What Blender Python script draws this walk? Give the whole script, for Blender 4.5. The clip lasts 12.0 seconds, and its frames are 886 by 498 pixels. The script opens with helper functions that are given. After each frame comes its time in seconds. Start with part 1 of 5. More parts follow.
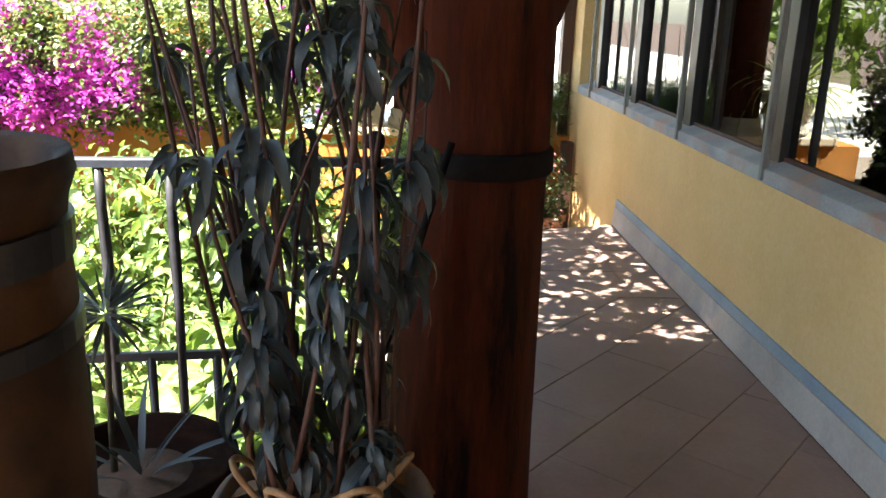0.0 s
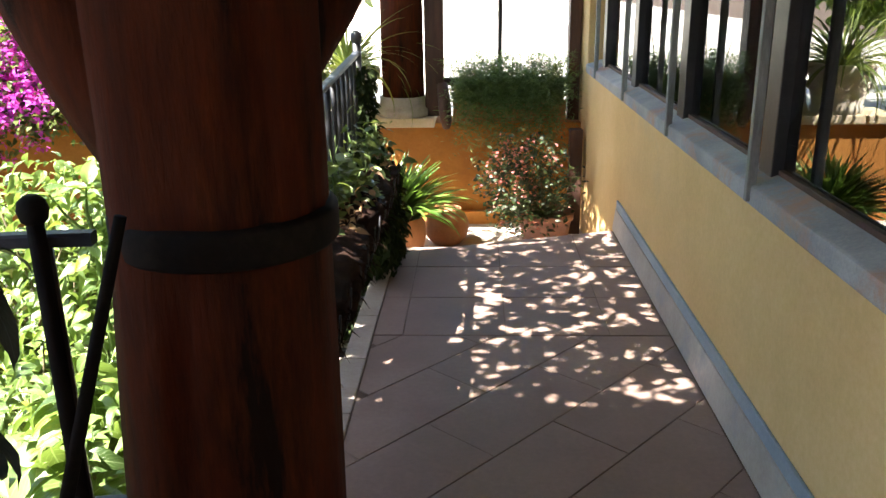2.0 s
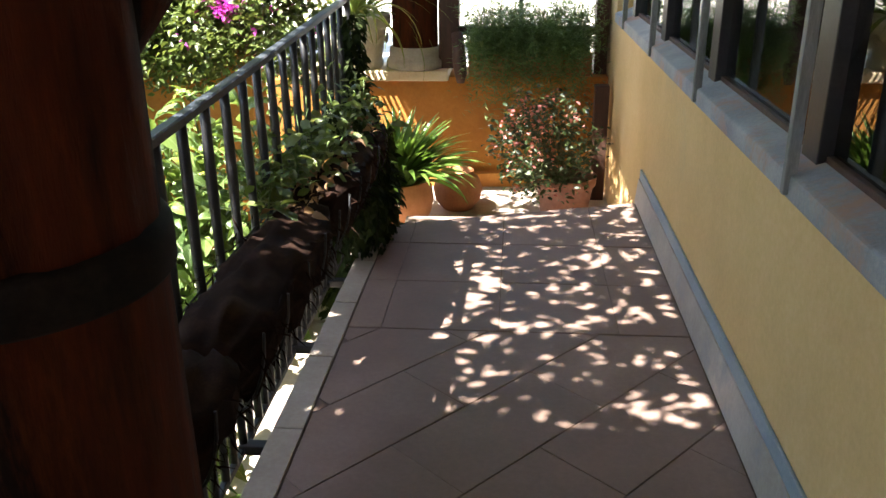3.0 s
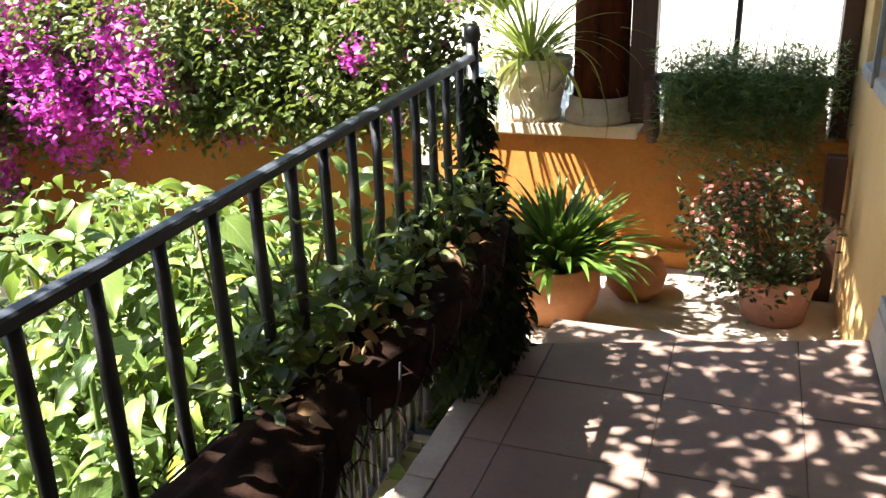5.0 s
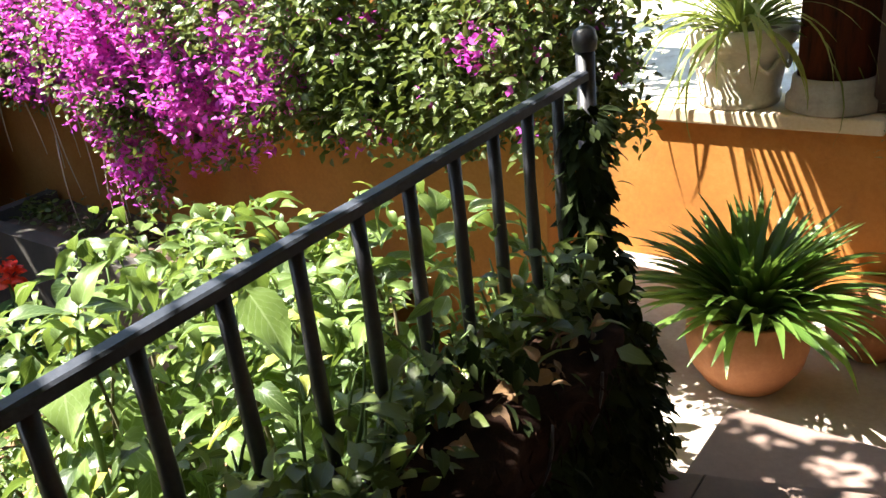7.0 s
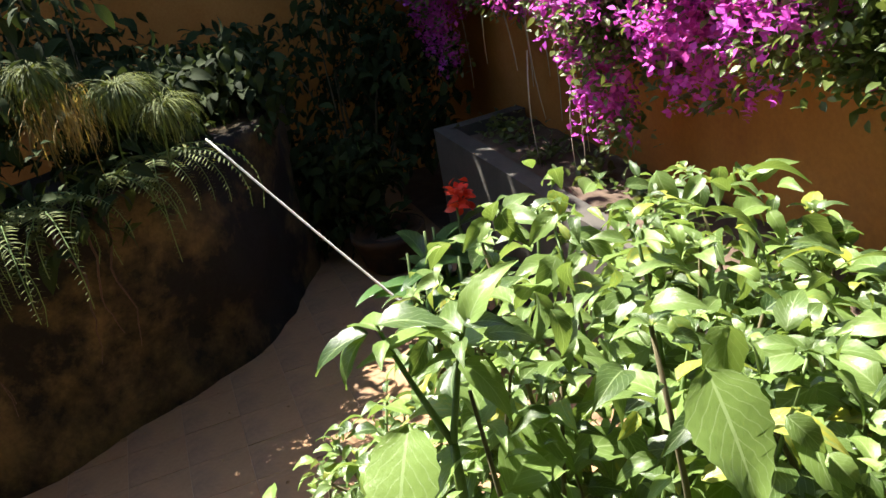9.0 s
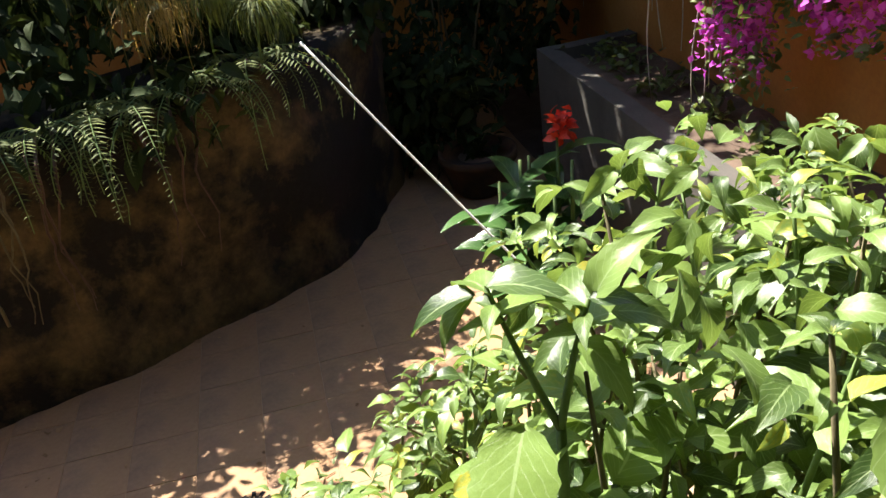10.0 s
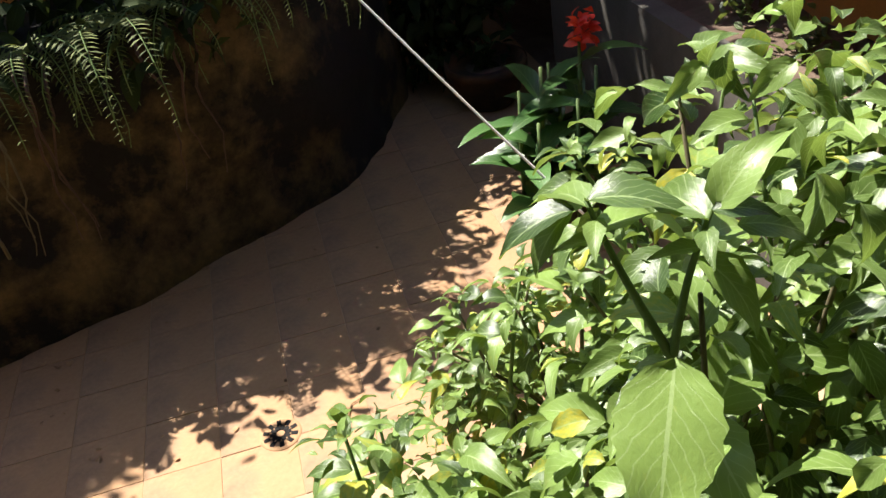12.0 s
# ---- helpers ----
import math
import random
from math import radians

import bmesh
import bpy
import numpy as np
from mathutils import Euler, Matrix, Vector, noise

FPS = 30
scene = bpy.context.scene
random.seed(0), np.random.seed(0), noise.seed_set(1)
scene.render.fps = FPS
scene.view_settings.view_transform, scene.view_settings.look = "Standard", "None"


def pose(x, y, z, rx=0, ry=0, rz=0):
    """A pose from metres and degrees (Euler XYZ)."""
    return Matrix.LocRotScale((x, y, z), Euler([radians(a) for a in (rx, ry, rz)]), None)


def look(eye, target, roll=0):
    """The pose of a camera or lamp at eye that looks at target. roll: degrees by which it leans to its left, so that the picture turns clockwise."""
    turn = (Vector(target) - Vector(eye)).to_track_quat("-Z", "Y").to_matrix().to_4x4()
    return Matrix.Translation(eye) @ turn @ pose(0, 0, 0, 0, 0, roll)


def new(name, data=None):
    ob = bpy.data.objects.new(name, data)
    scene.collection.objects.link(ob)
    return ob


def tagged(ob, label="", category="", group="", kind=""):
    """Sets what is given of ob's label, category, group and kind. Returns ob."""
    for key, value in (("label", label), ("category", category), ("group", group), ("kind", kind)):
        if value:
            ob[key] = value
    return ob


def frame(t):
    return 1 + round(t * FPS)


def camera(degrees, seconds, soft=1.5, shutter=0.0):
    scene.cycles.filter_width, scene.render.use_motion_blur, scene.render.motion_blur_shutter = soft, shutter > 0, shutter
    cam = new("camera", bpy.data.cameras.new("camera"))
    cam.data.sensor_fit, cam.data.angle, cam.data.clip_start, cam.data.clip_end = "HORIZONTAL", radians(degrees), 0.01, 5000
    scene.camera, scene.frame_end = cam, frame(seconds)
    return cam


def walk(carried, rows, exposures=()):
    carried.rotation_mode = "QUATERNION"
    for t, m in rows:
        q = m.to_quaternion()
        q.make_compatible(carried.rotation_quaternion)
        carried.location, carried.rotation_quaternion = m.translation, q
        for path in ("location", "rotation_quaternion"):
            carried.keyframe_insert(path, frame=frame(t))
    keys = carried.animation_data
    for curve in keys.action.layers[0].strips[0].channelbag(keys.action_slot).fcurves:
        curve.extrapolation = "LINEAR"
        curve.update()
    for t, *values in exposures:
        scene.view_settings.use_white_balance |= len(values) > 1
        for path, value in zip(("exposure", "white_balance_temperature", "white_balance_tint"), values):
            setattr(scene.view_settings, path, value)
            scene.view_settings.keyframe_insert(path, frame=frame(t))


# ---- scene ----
cam = camera(56.6, 12.0, 1.5)
PATH = [
    (0, (0.06, 1.808, 1.347), (0.155, 3.727, 0.791), 1.8),
    (0.5, (0.231, 2.035, 1.365), (0.301, 3.97, 0.864), 0.9),
    (1, (0.399, 2.191, 1.398), (0.337, 4.121, 0.892), -0.7),
    (1.5, (0.555, 2.376, 1.412), (0.46, 4.289, 0.835), -0.6),
    (2, (0.662, 2.575, 1.368), (0.586, 4.475, 0.75), -0.8),
    (2.5, (0.732, 2.815, 1.346), (0.646, 4.695, 0.671), -0.4),
    (2.7, (0.771, 2.912, 1.343), (0.657, 4.782, 0.643), -0.4),
    (4.3, (0.952, 3.672, 1.34), (0.537, 5.442, 0.507), -1.3),
    (4.5, (0.951, 3.794, 1.34), (0.476, 5.565, 0.541), -1.3),
    (5, (0.976, 4.067, 1.382), (0.303, 5.821, 0.695), -1.8),
    (5.5, (0.979, 4.347, 1.371), (0.159, 6.025, 0.654), -3.0),
    (6, (0.956, 4.593, 1.395), (0.036, 6.185, 0.61), -4.4),
    (6.5, (0.98, 4.798, 1.432), (-0.04, 6.314, 0.619), -5.1),
    (6.7, (1.006, 4.902, 1.452), (-0.064, 6.389, 0.651), -5.6),
    (8.3, (0.447, 5.472, 1.319), (-1.139, 6.398, 0.526), -9.5),
    (8.5, (0.4, 5.495, 1.318), (-1.243, 6.31, 0.52), -9.8),
    (9, (0.259, 5.577, 1.309), (-1.49, 6.092, 0.489), -10.4),
    (9.5, (0.126, 5.613, 1.288), (-1.641, 5.955, 0.416), -9.0),
    (10, (0.021, 5.567, 1.284), (-1.7, 5.861, 0.308), -8.0),
    (10.5, (-0.065, 5.499, 1.268), (-1.714, 5.76, 0.166), -9.3),
    (11, (-0.116, 5.445, 1.225), (-1.705, 5.68, 0.034), -9.8),
    (11.5, (-0.138, 5.427, 1.224), (-1.703, 5.653, 0.0), -10.6),
    (12, (-0.164, 5.442, 1.208), (-1.779, 5.72, 0.062), -9.6),
]
walk(cam, [(t, look(eye, target, roll)) for t, eye, target, roll in PATH], [(0, 3.45), (2.0, 3.25), (2.7, 3.1), (4.3, 3.1), (5.0, 2.8), (5.5, 2.62), (6.5, 2.5), (8.5, 2.25), (9.5, 2.1), (10, 2.07), (10.5, 1.97), (11, 1.78), (12, 1.68)])

# ---- world, sun, exposure ----
SUN = Vector((-0.47, -0.27, 0.84)).normalized()
world = bpy.data.worlds.new("sky")
scene.world = world
world.use_nodes = True
sky = world.node_tree.nodes.new("ShaderNodeTexSky")
sky.sky_type = "NISHITA"
sky.sun_disc = False
sky.sun_elevation = math.asin(SUN.z)
sky.sun_rotation = math.atan2(SUN.x, SUN.y)
world.node_tree.links.new(sky.outputs[0], world.node_tree.nodes["Background"].inputs[0])
world.node_tree.nodes["Background"].inputs[1].default_value = 0.08
sun = new("sun", bpy.data.lights.new("sun", "SUN"))
sun.data.energy, sun.data.angle, sun.data.color = 5.0, radians(0.5), (1.0, 0.95, 0.86)
sun.matrix_world = look(SUN * 30, (0, 0, 0))


# ---- materials ----
def ramp(nt, fac, stops):
    n = nt.nodes.new("ShaderNodeValToRGB")
    while len(n.color_ramp.elements) < len(stops):
        n.color_ramp.elements.new(0.5)
    for e, (p, c) in zip(n.color_ramp.elements, stops):
        e.position, e.color = p, (*c, 1)
    nt.links.new(fac, n.inputs[0])
    return n.outputs[0]


def noise_tex(nt, vec, scale, detail=6, rough=0.6):
    n = nt.nodes.new("ShaderNodeTexNoise")
    n.inputs["Scale"].default_value, n.inputs["Detail"].default_value, n.inputs["Roughness"].default_value = scale, detail, rough
    nt.links.new(vec, n.inputs["Vector"])
    return n.outputs["Fac"]


def mixc(nt, fac, a, b, mode="MIX"):
    n = nt.nodes.new("ShaderNodeMix")
    n.data_type, n.blend_type = "RGBA", mode
    for sock, v in ((n.inputs["Factor"], fac), (n.inputs["A"], a), (n.inputs["B"], b)):
        if isinstance(v, (int, float)):
            sock.default_value = v
        elif isinstance(v, tuple):
            sock.default_value = (*v, 1)
        else:
            nt.links.new(v, sock)
    return n.outputs["Result"]


def calc(nt, op, a, b=0.0):
    n = nt.nodes.new("ShaderNodeMath")
    n.operation = op
    for i, v in enumerate((a, b)):
        if isinstance(v, (int, float)):
            n.inputs[i].default_value = v
        else:
            nt.links.new(v, n.inputs[i])
    return n.outputs[0]


def base_mat(name):
    m = bpy.data.materials.new(name)
    m.use_nodes = True
    nt = m.node_tree
    return m, nt, nt.nodes["Principled BSDF"], nt.nodes.new("ShaderNodeTexCoord")


def bump(nt, bsdf, height, strength, dist):
    b = nt.nodes.new("ShaderNodeBump")
    b.inputs["Strength"].default_value, b.inputs["Distance"].default_value = strength, dist
    nt.links.new(height, b.inputs["Height"])
    nt.links.new(b.outputs[0], bsdf.inputs["Normal"])


def surface(name, dark, mid, light, big=1.5, fine=40, rough=0.8, relief=0.004, stretch=(1, 1, 1), vary=0.0, stain=None, stain_at=(0.55, 0.72), metal=0.0, stain_scale=1.1):
    """A weathered surface: two scales of tone, fine relief, and optional stains."""
    m, nt, b, tc = base_mat(name)
    mp = nt.nodes.new("ShaderNodeMapping")
    mp.inputs["Scale"].default_value = stretch
    nt.links.new(tc.outputs["Object"], mp.inputs["Vector"])
    v = mp.outputs[0]
    n1, n2 = noise_tex(nt, v, big), noise_tex(nt, v, fine, 8, 0.7)
    both = calc(nt, "ADD", calc(nt, "MULTIPLY", n1, 0.65), calc(nt, "MULTIPLY", n2, 0.35))
    col = ramp(nt, both, [(0.32, dark), (0.5, mid), (0.68, light)])
    if stain:
        s = ramp(nt, noise_tex(nt, v, stain_scale, 9, 0.68), [(stain_at[0], (0, 0, 0)), (stain_at[1], (1, 1, 1))])
        col = mixc(nt, s, col, stain)
    if vary:
        oi = nt.nodes.new("ShaderNodeObjectInfo")
        k = calc(nt, "ADD", calc(nt, "MULTIPLY", oi.outputs["Random"], vary), 1 - vary / 2)
        col = mixc(nt, 1.0, col, k, "MULTIPLY")
    nt.links.new(col, b.inputs["Base Color"])
    r = calc(nt, "ADD", calc(nt, "MULTIPLY", n2, 0.25), rough - 0.12)
    nt.links.new(r, b.inputs["Roughness"])
    b.inputs["Metallic"].default_value = metal
    bump(nt, b, both, 0.6, relief)
    return m


def leaf_mat(name, dark, light, vein, glow=0.45, rough=0.42, veins=1.0, yellow=0.0, sheen=0.0):
    """A leaf with midrib and side veins, translucent, each leaf of its own tone."""
    m, nt, b, tc = base_mat(name)
    sep = nt.nodes.new("ShaderNodeSeparateXYZ")
    nt.links.new(tc.outputs["UV"], sep.inputs[0])
    side = calc(nt, "ABSOLUTE", calc(nt, "SUBTRACT", sep.outputs[0], 0.5))
    rib = calc(nt, "LESS_THAN", side, 0.022)
    lines = calc(nt, "FRACT", calc(nt, "MULTIPLY", calc(nt, "SUBTRACT", sep.outputs[1], calc(nt, "MULTIPLY", side, 0.7)), 8.0))
    sv = calc(nt, "LESS_THAN", lines, 0.1)
    veinfac = calc(nt, "MULTIPLY", calc(nt, "MAXIMUM", rib, calc(nt, "MULTIPLY", sv, 0.6)), veins)
    geo = nt.nodes.new("ShaderNodeNewGeometry")
    oi = nt.nodes.new("ShaderNodeObjectInfo")
    rnd = calc(nt, "FRACT", calc(nt, "ADD", geo.outputs["Random Per Island"], oi.outputs["Random"]))
    tone = calc(nt, "ADD", calc(nt, "MULTIPLY", rnd, 0.8), calc(nt, "MULTIPLY", noise_tex(nt, tc.outputs["UV"], 5.0), 0.3))
    stops = [(0.1, dark), (0.9, light)]
    if yellow:
        stops = [(0.1, dark), (0.85, light), (1.0 - yellow, light), (1.0, (0.5, 0.4, 0.03))]
    col = mixc(nt, veinfac, ramp(nt, tone, stops), vein)
    nt.links.new(col, b.inputs["Base Color"])
    b.inputs["Roughness"].default_value = rough
    b.inputs["Sheen Weight"].default_value, b.inputs["Sheen Roughness"].default_value = sheen, 0.4
    tr = nt.nodes.new("ShaderNodeBsdfTranslucent")
    nt.links.new(mixc(nt, 0.5, col, (light[0] * 1.6, light[1] * 1.5, light[2] * 0.8)), tr.inputs["Color"])
    mix = nt.nodes.new("ShaderNodeMixShader")
    mix.inputs[0].default_value = glow
    nt.links.new(b.outputs[0], mix.inputs[1])
    nt.links.new(tr.outputs[0], mix.inputs[2])
    nt.links.new(mix.outputs[0], nt.nodes["Material Output"].inputs["Surface"])
    bump(nt, b, calc(nt, "ADD", noise_tex(nt, tc.outputs["UV"], 14.0), calc(nt, "MULTIPLY", veinfac, -0.5)), 0.35, 0.003)
    return m


YELLOW = surface("ochre_plaster", (0.54, 0.35, 0.14), (0.66, 0.445, 0.20), (0.76, 0.55, 0.29), 0.9, 55, 0.85, 0.003, stain=(0.50, 0.40, 0.24), stain_at=(0.6, 0.85))
ORANGE = surface("orange_plaster", (0.30, 0.11, 0.02), (0.42, 0.17, 0.03), (0.52, 0.24, 0.06), 1.2, 45, 0.9, 0.004, stain=(0.16, 0.07, 0.03), stain_at=(0.55, 0.8))
SKIRT = surface("grey_blue_skirting_paint", (0.19, 0.24, 0.30), (0.27, 0.33, 0.40), (0.40, 0.43, 0.46), 2, 60, 0.7, 0.003)
COVE = surface("pale_pinkish_skirting", (0.30, 0.26, 0.24), (0.40, 0.36, 0.33), (0.50, 0.46, 0.43), 2.5, 60, 0.8, 0.005, stain=(0.26, 0.28, 0.32), stain_at=(0.55, 0.7), stain_scale=3)
SILLMAT = surface("rough_pink_grey_sill", (0.20, 0.21, 0.24), (0.31, 0.32, 0.35), (0.46, 0.46, 0.47), 3, 90, 0.85, 0.012, stain=(0.42, 0.27, 0.21), stain_at=(0.50, 0.62), stain_scale=4)
TILE = surface("brown_clay_floor_tile", (0.16, 0.105, 0.085), (0.22, 0.15, 0.125), (0.29, 0.21, 0.18), 1.6, 50, 0.55, 0.002, vary=0.12)
GROUT = surface("dark_grout", (0.09, 0.06, 0.05), (0.135, 0.092, 0.076), (0.18, 0.13, 0.11), 4, 80, 0.95, 0.003)
KERB = surface("pale_kerb_stone", (0.26, 0.21, 0.18), (0.36, 0.30, 0.26), (0.45, 0.40, 0.35), 3, 60, 0.8, 0.004)
LANDSTONE = surface("pale_brown_worn_stone", (0.34, 0.28, 0.23), (0.46, 0.39, 0.33), (0.55, 0.48, 0.42), 1.8, 45, 0.8, 0.006, stain=(0.26, 0.20, 0.16), stain_at=(0.55, 0.8), stain_scale=2)
PATIO = surface("worn_clay_patio_tile", (0.26, 0.14, 0.065), (0.34, 0.195, 0.10), (0.41, 0.25, 0.15), 1.3, 40, 0.85, 0.004, vary=0.07, stain=(0.12, 0.075, 0.05), stain_at=(0.47, 0.78), stain_scale=2.2)
POST = surface("red_brown_varnished_post", (0.022, 0.006, 0.004), (0.085, 0.018, 0.006), (0.22, 0.058, 0.016), 1.3, 9, 0.85, 0.022, stretch=(4.5, 4.5, 0.7), stain=(0.009, 0.004, 0.003), stain_at=(0.46, 0.60), stain_scale=1.3)
POST.node_tree.nodes["Principled BSDF"].inputs["Specular IOR Level"].default_value = 0.2
DARKWOOD = surface("dark_stained_wood", (0.03, 0.012, 0.008), (0.065, 0.028, 0.018), (0.11, 0.05, 0.03), 3, 30, 0.6, 0.004, stretch=(5, 5, 0.6))
IRON = surface("black_painted_iron", (0.012, 0.012, 0.014), (0.02, 0.02, 0.024), (0.045, 0.045, 0.05), 6, 120, 0.42, 0.0015, stain=(0.10, 0.06, 0.04), stain_at=(0.66, 0.8), stain_scale=9)
STRAPIRON = surface("flat_black_iron", (0.006, 0.006, 0.006), (0.011, 0.010, 0.010), (0.025, 0.02, 0.018), 6, 90, 0.75, 0.002)
STRAPIRON.node_tree.nodes["Principled BSDF"].inputs["Specular IOR Level"].default_value = 0.1
RAILTOP = surface("worn_blue_black_iron", (0.02, 0.024, 0.032), (0.035, 0.04, 0.052), (0.075, 0.08, 0.10), 5, 110, 0.46, 0.0015, stain=(0.24, 0.20, 0.18), stain_at=(0.62, 0.72), stain_scale=6)
RAILTOP.node_tree.nodes["Principled BSDF"].inputs["Specular IOR Level"].default_value = 0.28
COIR = surface("dark_coir_liner", (0.009, 0.005, 0.004), (0.022, 0.011, 0.008), (0.05, 0.028, 0.018), 8, 160, 0.95, 0.012, stretch=(1, 1, 2.5))
COIR.node_tree.nodes["Principled BSDF"].inputs["Specular IOR Level"].default_value = 0.08
SOIL = surface("dry_garden_soil", (0.05, 0.03, 0.02), (0.10, 0.065, 0.045), (0.17, 0.12, 0.085), 5, 70, 0.95, 0.02)
MULLION = surface("weathered_grey_window_bar", (0.10, 0.105, 0.105), (0.21, 0.22, 0.22), (0.36, 0.36, 0.35), 5, 60, 0.65, 0.003, stretch=(3, 3, 0.6))
CONCRETE = surface("grey_render", (0.05, 0.044, 0.037), (0.09, 0.08, 0.068), (0.16, 0.145, 0.125), 2, 60, 0.9, 0.008, stain=(0.03, 0.027, 0.024), stain_at=(0.42, 0.65), stain_scale=2)
# Ochre with mould; wider stain and darker tone also paint in patio shade.
OLDWALL = surface("mouldy_shade_darkened_wall", (0.05, 0.032, 0.011), (0.13, 0.085, 0.03), (0.21, 0.145, 0.062), 1.3, 35, 0.95, 0.02, stain=(0.007, 0.005, 0.004), stain_at=(0.36, 0.52), stain_scale=1.4)
# Ochre clay darkened in colour for the shade on jar and bowl.
JARCLAY = surface("shade_darkened_ochre_clay", (0.03, 0.012, 0.004), (0.085, 0.038, 0.012), (0.16, 0.08, 0.03), 3, 40, 0.85, 0.008, stain=(0.012, 0.008, 0.006), stain_at=(0.42, 0.62), stain_scale=2.5)
TERRACOTTA = surface("terracotta", (0.27, 0.10, 0.035), (0.38, 0.155, 0.06), (0.48, 0.23, 0.11), 5, 70, 0.75, 0.003, stain=(0.5, 0.4, 0.32), stain_at=(0.62, 0.85), stain_scale=4)
PINKPOT = surface("dusty_pink_clay", (0.17, 0.075, 0.055), (0.26, 0.125, 0.095), (0.36, 0.21, 0.17), 6, 70, 0.85, 0.004)
WHITEPOT = surface("whitewashed_clay", (0.42, 0.36, 0.28), (0.62, 0.57, 0.48), (0.74, 0.70, 0.63), 6, 60, 0.8, 0.004, stain=(0.32, 0.22, 0.13), stain_at=(0.58, 0.8), stain_scale=7)
BEIGEPOT = surface("beige_stoneware", (0.12, 0.08, 0.055), (0.19, 0.14, 0.10), (0.27, 0.21, 0.16), 6, 70, 0.75, 0.004, stain=(0.05, 0.035, 0.025), stain_at=(0.5, 0.75), stain_scale=3)
CREAM = surface("cream_ledge_paint", (0.48, 0.36, 0.22), (0.62, 0.50, 0.34), (0.72, 0.62, 0.48), 3, 50, 0.85, 0.004)
STONE = surface("grey_stone_base", (0.26, 0.23, 0.20), (0.38, 0.35, 0.31), (0.48, 0.45, 0.41), 6, 60, 0.85, 0.006)
BARK = surface("stem_bark", (0.05, 0.04, 0.02), (0.11, 0.09, 0.045), (0.19, 0.16, 0.09), 8, 60, 0.85, 0.004, stretch=(4, 4, 0.7))
CANE = surface("dry_cane", (0.16, 0.09, 0.04), (0.27, 0.16, 0.07), (0.38, 0.25, 0.13), 8, 60, 0.7, 0.002, stretch=(4, 4, 0.5))
GREENSTEM = surface("green_stem", (0.05, 0.09, 0.02), (0.10, 0.16, 0.04), (0.17, 0.24, 0.08), 8, 60, 0.6, 0.002)
ROPE = surface("white_nylon_rope", (0.55, 0.53, 0.48), (0.7, 0.68, 0.64), (0.8, 0.79, 0.76), 20, 200, 0.8, 0.001)
# Pale so that the unseen roof bounces light onto wall and floor.
ROOF = surface("pale_bounce_roof", (0.38, 0.32, 0.25), (0.5, 0.44, 0.36), (0.6, 0.54, 0.46), 3, 40, 0.8, 0.003, stretch=(6, 0.6, 3))
# Dark plaster colour paints in the dimness of the room.
ROOM = surface("darkened_room_plaster", (0.10, 0.08, 0.06), (0.15, 0.12, 0.09), (0.2, 0.16, 0.12), 2, 40, 0.9, 0.003)
# Pale colour for twigs that draw light streaks.
PALETWIG = surface("pale_streak_twig", (0.30, 0.25, 0.19), (0.45, 0.39, 0.31), (0.58, 0.52, 0.44), 8, 60, 0.8, 0.002)
DRYLEAF = leaf_mat("dry_leaf", (0.12, 0.06, 0.025), (0.36, 0.21, 0.10), (0.4, 0.28, 0.15), 0.2, 0.7, 0.4)
BROAD = leaf_mat("broad_soft_leaf", (0.010, 0.032, 0.007), (0.185, 0.275, 0.068), (0.33, 0.42, 0.19), 0.30, 0.36, 0.6, 0.11, 0.03)
BOUGLEAF = leaf_mat("small_dark_leaf", (0.035, 0.065, 0.014), (0.15, 0.19, 0.055), (0.14, 0.18, 0.06), 0.33, 0.33, 0.5)
BRACT = leaf_mat("magenta_bract", (0.38, 0.02, 0.37), (0.78, 0.13, 0.82), (0.8, 0.25, 0.84), 0.42, 0.6, 0.4)
STRAP = leaf_mat("strap_leaf", (0.04, 0.095, 0.015), (0.13, 0.22, 0.045), (0.14, 0.22, 0.06), 0.32, 0.3, 0.3)
GRASSY = leaf_mat("arching_grass_leaf", (0.09, 0.14, 0.025), (0.24, 0.29, 0.08), (0.2, 0.26, 0.08), 0.4, 0.4, 0.2)
FERN = leaf_mat("fern_frond", (0.03, 0.05, 0.008), (0.13, 0.155, 0.03), (0.10, 0.12, 0.03), 0.3, 0.75, 0.2)
GREYLEAF = leaf_mat("drooping_grey_leaf", (0.008, 0.014, 0.013), (0.065, 0.095, 0.11), (0.10, 0.13, 0.14), 0.18, 0.36, 0.5)
ROSEMARY = leaf_mat("needle_leaf", (0.05, 0.10, 0.03), (0.17, 0.25, 0.09), (0.12, 0.17, 0.07), 0.3, 0.45, 0.2)
DUSKLEAF = leaf_mat("dusky_small_leaf", (0.014, 0.026, 0.008), (0.055, 0.08, 0.026), (0.08, 0.11, 0.04), 0.25, 0.4, 0.4)
# Leaf colour darkened and dulled to stand in for deep shade.
DARKENED_LEAF = leaf_mat("shade_darkened_leaf", (0.008, 0.014, 0.005), (0.035, 0.05, 0.015), (0.05, 0.07, 0.03), 0.2, 0.75, 0.4)
DARKENED_LEAF.node_tree.nodes["Principled BSDF"].inputs["Specular IOR Level"].default_value = 0.12
GOLDSTRAW = leaf_mat("dried_golden_strand", (0.16, 0.10, 0.02), (0.36, 0.25, 0.07), (0.36, 0.26, 0.1), 0.35, 0.7, 0.2)
PINK = leaf_mat("pink_petal", (0.42, 0.10, 0.09), (0.68, 0.28, 0.26), (0.65, 0.35, 0.32), 0.4, 0.6, 0.2)
RED = leaf_mat("red_petal", (0.55, 0.02, 0.01), (0.75, 0.07, 0.03), (0.75, 0.1, 0.05), 0.35, 0.5, 0.3)
